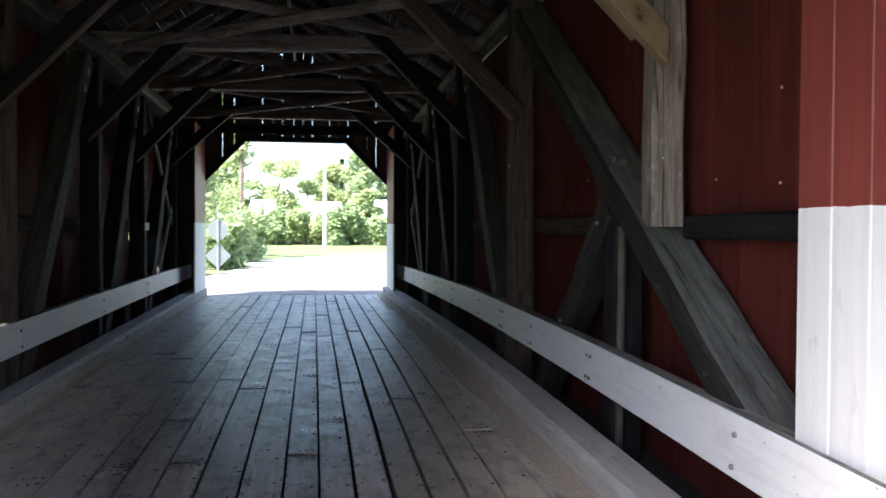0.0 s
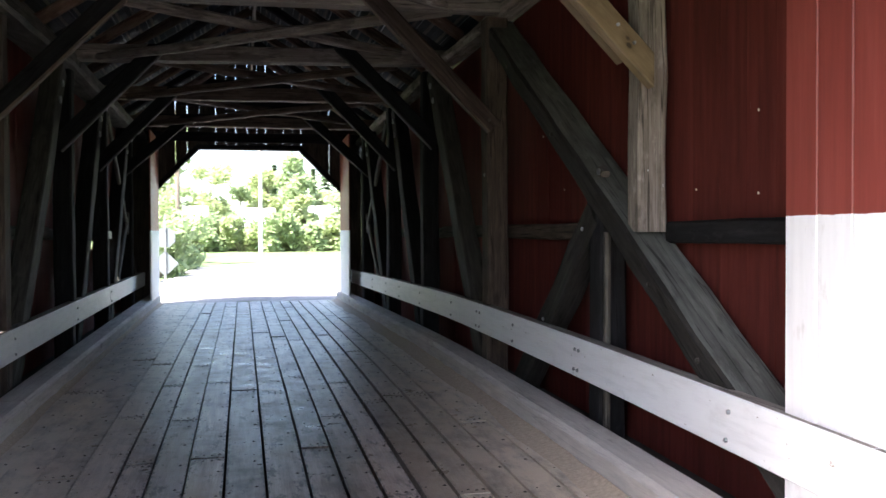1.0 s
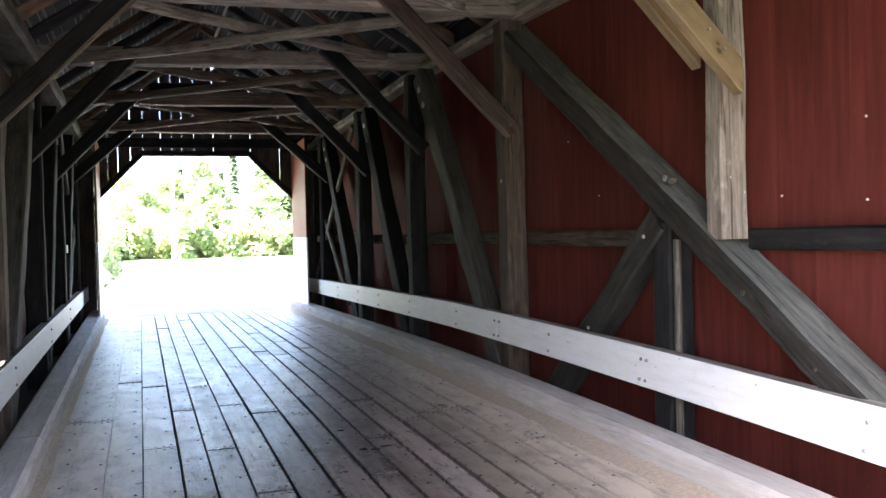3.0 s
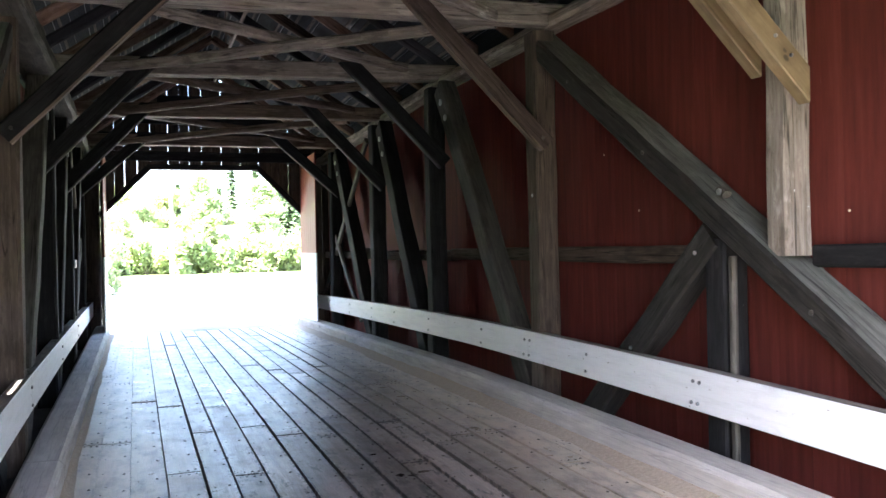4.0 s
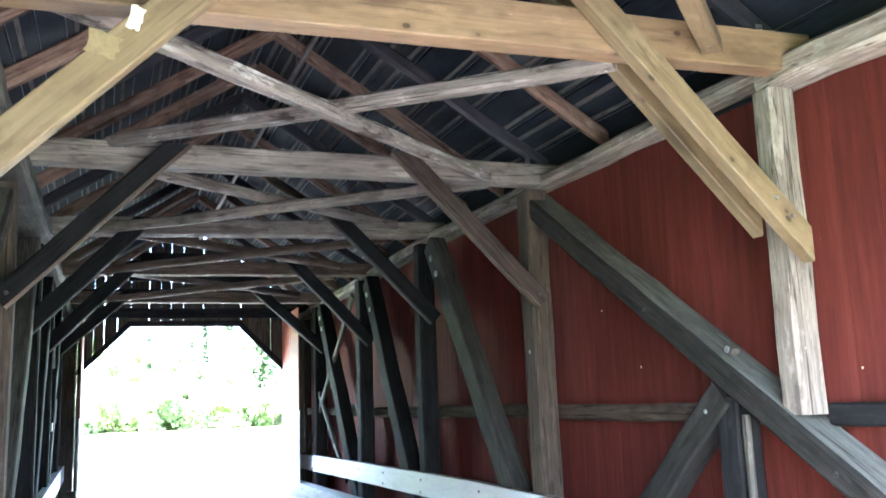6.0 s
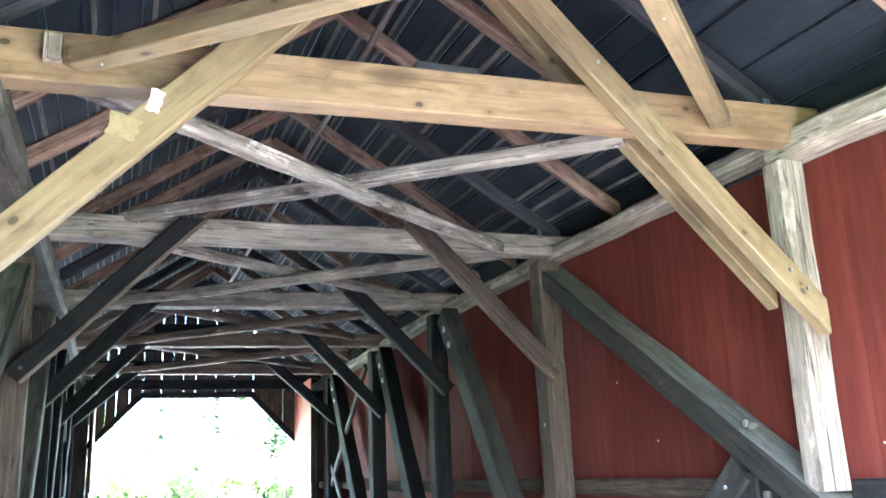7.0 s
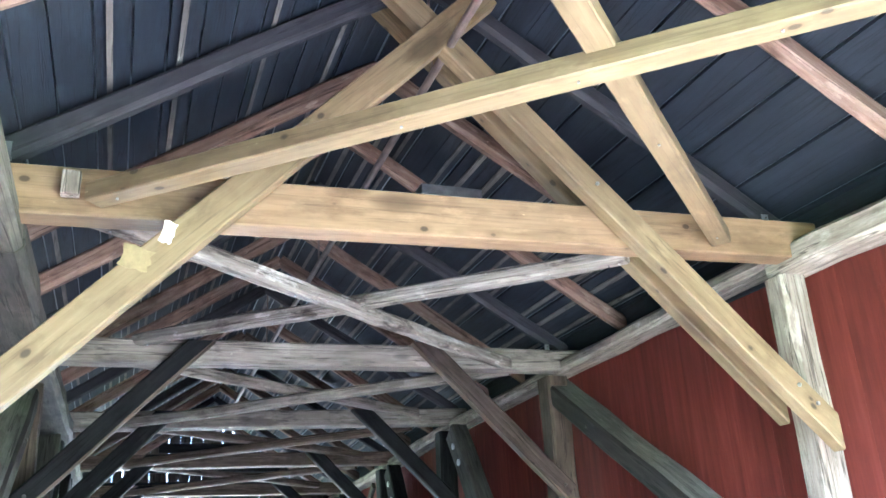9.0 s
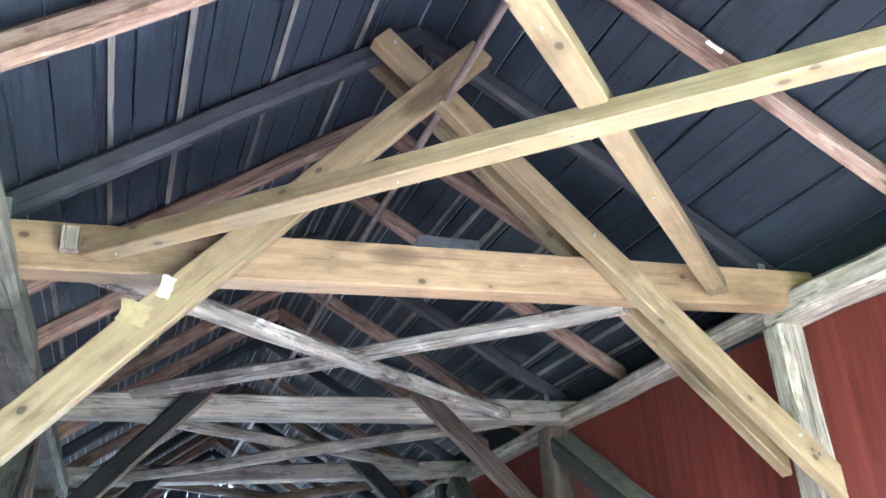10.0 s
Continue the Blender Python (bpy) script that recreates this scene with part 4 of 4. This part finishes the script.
def conifer(x, y, height, seed):
    rng = random.Random(seed)
    tree = tagged(new("tree"), "dark green conifer on the wooded slope", "tree", "conifers beyond the bridge")
    tree.location = (x, y, 0)
    bpy.context.view_layer.update()
    obj("trunk", *trunk([(x, y, -0.3), (x, y, height)], (0.07, 0.01)), BARK, tree)
    v, f = [], []
    z = height * 0.12
    while z < height:
        r = (1 - z / height) * height * 0.24 + 0.1
        for k in range(9):
            a = rng.uniform(0, 6.28)
            rr = r * rng.uniform(0.6, 1.1)
            for q in range(5):
                d = rr * (q + 0.6) / 5
                wq = 0.34 * (1.2 - q / 5)
                px, py, pz = x + d * math.cos(a), y + d * math.sin(a), z - d * 0.28 + rng.uniform(-0.15, 0.15)
                t = Vector((math.cos(a), math.sin(a), -0.3))
                s = Vector((-math.sin(a), math.cos(a), rng.uniform(-0.3, 0.3)))
                o = len(v)
                p = Vector((px, py, pz))
                v += [p - t * 0.35, p + s * wq, p + t * 0.35, p - s * wq]
                f.append((o, o + 1, o + 2, o + 3))
        z += height * 0.035
    obj("crown", v, f, NEEDLE, tree)


def bush(x, y, w, h, material, seed, leaf):
    rng = random.Random(seed)
    shrub = tagged(new("bush"), "bright green leafy roadside bush", "bush", "bushes beyond the bridge")
    shrub.location = (x, y, 0)
    bpy.context.view_layer.update()
    stems, crowns = [], []
    for k in range(9):
        px, py = x + rng.uniform(-w, w) * 0.6, y + rng.uniform(-w, w) * 0.5
        hh = h * (0.2 if k < 3 else rng.uniform(0.4, 0.8))
        stems.append(trunk([(x, y, -0.1), (px, py, hh)], (0.03, 0.01), 5))
        crowns.append(leaves(rng, 230, leaf, (px, py, hh), (w * 0.5, w * 0.5, h * 0.32), 0.2))
    obj("stem", *merged(stems), BARK, shrub)
    obj("crown", *merged(crowns), material, shrub)


def outside():
    rng = random.Random(44)
    # hedge line across the bend
    for k in range(17):
        bush(-8 + k * 1.25, 68 + rng.uniform(-1.5, 1.5), 1.7, rng.uniform(2.4, 3.6), LEAF if k % 3 else LEAF2, 100 + k, 0.19)
    # bushes on the near verge
    for k, (x, y, w, h) in enumerate(((-4.1, 25, 1.0, 1.5), (-4.3, 28.5, 1.3, 2.4), (-3.3, 32, 1.2, 1.9), (-4.8, 34, 1.8, 3.6), (-3.2, 38, 1.5, 2.6), (-5.4, 39, 1.8, 4.4), (-6.6, 43, 2.2, 6.0), (-4.6, 47, 2.0, 4.2), (-5.8, 54, 2.2, 4.6))):
        bush(x, y, w, h, LEAF2 if k % 2 else LEAF, 200 + k, 0.12)
    broadleaf(-8.6, 38, 10, 3.2, LEAF2, 1, "yellow-green broadleaf tree by the road", 16, 420)
    broadleaf(-3.5, 44, 13, 1.5, LEAF2, 2, "tall thin broadleaf tree with a bare grey trunk", 6, 160)
    broadleaf(-12, 52, 13, 4.2, LEAF, 3, "leafy green broadleaf tree", 16, 420)
    broadleaf(9.0, 76, 5.6, 2.8, LEAF, 4, "rounded green broadleaf tree behind the bushes", 14, 420)
    broadleaf(4.4, 74, 4.6, 2.0, LEAF2, 5, "rounded yellow-green broadleaf tree behind the bushes", 14, 420)
    for k in range(12):
        conifer(2.5 + k * 1.9 + rng.uniform(-0.8, 0.8), 104 + rng.uniform(-5, 14), rng.uniform(8, 11) + (3 if k > 3 else 0), 300 + k)
    for k in range(11):
        broadleaf(-18 + k * 2.9, 90 + rng.uniform(-3, 6), rng.uniform(6.0, 9.5), 3.0, LEAF2 if k % 2 else LEAF, 400 + k, "leafy broadleaf tree on the far slope", 14, 380)


outside()


def hill():
    n = 40
    v, f = [], []
    for i in range(n + 1):
        x = -160 + 320 * i / n
        top = 14 + 4 * noise.noise((x * 0.02, 0.3, 0)) + 0.02 * x
        for j in range(9):
            q = j / 8
            v.append((x, 130 + 90 * q, top * math.sin(q * 1.57) + 1.6 * noise.noise((x * 0.2, q * 9, 2.0))))
    for i in range(n):
        for j in range(8):
            a = i * 9 + j
            f.append((a, a + 9, a + 10, a + 1))
    tagged(obj("hill_backdrop", v, f, HILL), "hazy wooded green hill in the distance", "hill", kind="structure")


HILL = plain("far_woods", (0.22, 0.27, 0.19), 0.95, 0, 0.5, 0.35, 1.0)
hill()


def utility_pole():
    pole = tagged(new("utility_pole"), "bare grey wooden utility pole behind the bushes", "pole")
    pole.location = (0.85, 60, 0)
    bpy.context.view_layer.update()
    obj("shaft", *trunk([(0.85, 60, -0.2), (0.85, 60, 7.4)], (0.15, 0.10), 10), SILVER, pole)


utility_pole()


def road_signs():
    """Two bare sign backs on one post at the far approach."""
    x, y = -2.16, 21.5
    sign = tagged(new("road_sign"), "two bare grey sign backs on a steel post", "sign")
    sign.location = (x, y, 0)
    bpy.context.view_layer.update()
    timber("post", (x, y, -0.1), (x, y, 1.95), 0.045, 0.03, IRON, parent=sign, rough=0, chamfer=0.004, up=(0, 1, 0))
    for name, z, r, sides, turn in (("octagon_plate", 1.42, 0.25, 8, math.pi / 8), ("diamond_plate", 0.80, 0.31, 4, 0.0)):
        v = []
        for dy in (0.02, 0.024):
            v += [(x + r * math.cos(turn + 2 * math.pi * i / sides), y + dy, z + r * math.sin(turn + 2 * math.pi * i / sides)) for i in range(sides)]
        f = [tuple(range(sides)), tuple(reversed(range(sides, 2 * sides)))] + [(i, sides + i, sides + (i + 1) % sides, (i + 1) % sides) for i in range(sides)]
        obj(name, v, f, SIGNGREY, sign)


road_signs()


def far_house(x, y, w, base):
    h = tagged(new("house"), "small white house half hidden behind bushes", "house", "houses beyond the bend")
    h.location = (x, y, base)
    bpy.context.view_layer.update()
    obj("wall", *quad_box((x - w, y, base), (x + w, y + 6, base + 2.6)), HOUSEW, h)
    e, top = base + 2.55, base + 4.3
    v = [(x - w - 0.3, y - 0.4, e), (x + w + 0.3, y - 0.4, e), (x + w + 0.3, y + 6.4, e), (x - w - 0.3, y + 6.4, e), (x - w - 0.1, y + 3, top), (x + w + 0.1, y + 3, top)]
    obj("roof", v, [(0, 1, 5, 4), (2, 3, 4, 5), (0, 4, 3), (1, 2, 5), (0, 3, 2, 1)], PALEROOF, h)
    for q in (-0.55, 0.1, 0.6):
        obj("window", *quad_box((x + q * w - 0.4, y - 0.05, base + 0.9), (x + q * w + 0.4, y - 0.004, base + 2.1)), BLACK, h)


for spot in ((0.9, 82, 1.7, -0.3), (8.6, 84, 2.4, 0.0), (-4.6, 80, 1.0, -0.2)):
    far_house(*spot)


def small_fittings():
    # pale number-less plates nailed to the posts, a grey box on the roof boards, the bolt plate on the diagonal
    tagged(obj("fixture_box", *quad_box((0.06, 5.44, 4.06), (0.47, 5.56, 4.12)), IRON), "small grey metal box fixed under the roof", "fixture")
    for x, y in ((-2.10, 12.3),):
        s = 1 if x > 0 else -1
        tagged(obj("tag_plate", *quad_box((x - 0.006, y - 0.14, 1.44), (x + 0.006, y + 0.14, 1.54)), SIGNGREY), "small pale plate nailed to a truss post", "plate", "small plates")
    # added pale board that stands in for a patch of sun on the girt
    timber("splice_board", (1.89, 13.15, 1.54), (1.89, 14.15, 1.54), 0.03, 0.15, PALE, "pale board added on the girt as a painted sun patch", "board", rough=0.002, chamfer=0.004)
    # bent steel straps that hold the dark rafters to the top plates
    for x, y, z in ((1.75, 4.40, 3.55), (1.77, 7.25, 3.58), (-2.14, 4.40, 3.50)):
        s = 1 if x > 0 else -1
        strap = tagged(new("rafter_strap"), "small bent galvanised strap at a rafter foot", "strap", "rafter straps")
        strap.location = (x, y, z)
        bpy.context.view_layer.update()
        obj("plate", *quad_box((x - 0.022, y - 0.004, z - 0.02), (x + 0.022, y, z + 0.065)), IRON, strap)
        obj("flange", *quad_box((x - 0.03, y - 0.035, z - 0.026), (x + 0.03, y, z - 0.021)), IRON, strap)
        for dz in (0.01, 0.045):
            disc(strap, "nail", (x + 0.006 * s, y - 0.004, z + dz), (0, -1, 0), 0.005, 0.004, NAIL)
    lug = timber("bolt_block", (1.77, 4.86, 1.848), (1.77, 4.915, 1.883), 0.06, 0.04, GREY, "pale wooden bolt block on the diagonal", "block", rough=0.002)
    disc(lug, "washer", (1.739, 4.888, 1.866), (-1, 0, 0), 0.02, 0.01, IRON)


small_fittings()

# ---- the many pieces of walls and deck ----
for s in (1, -1):
    side_wall(s)
deck_planks()
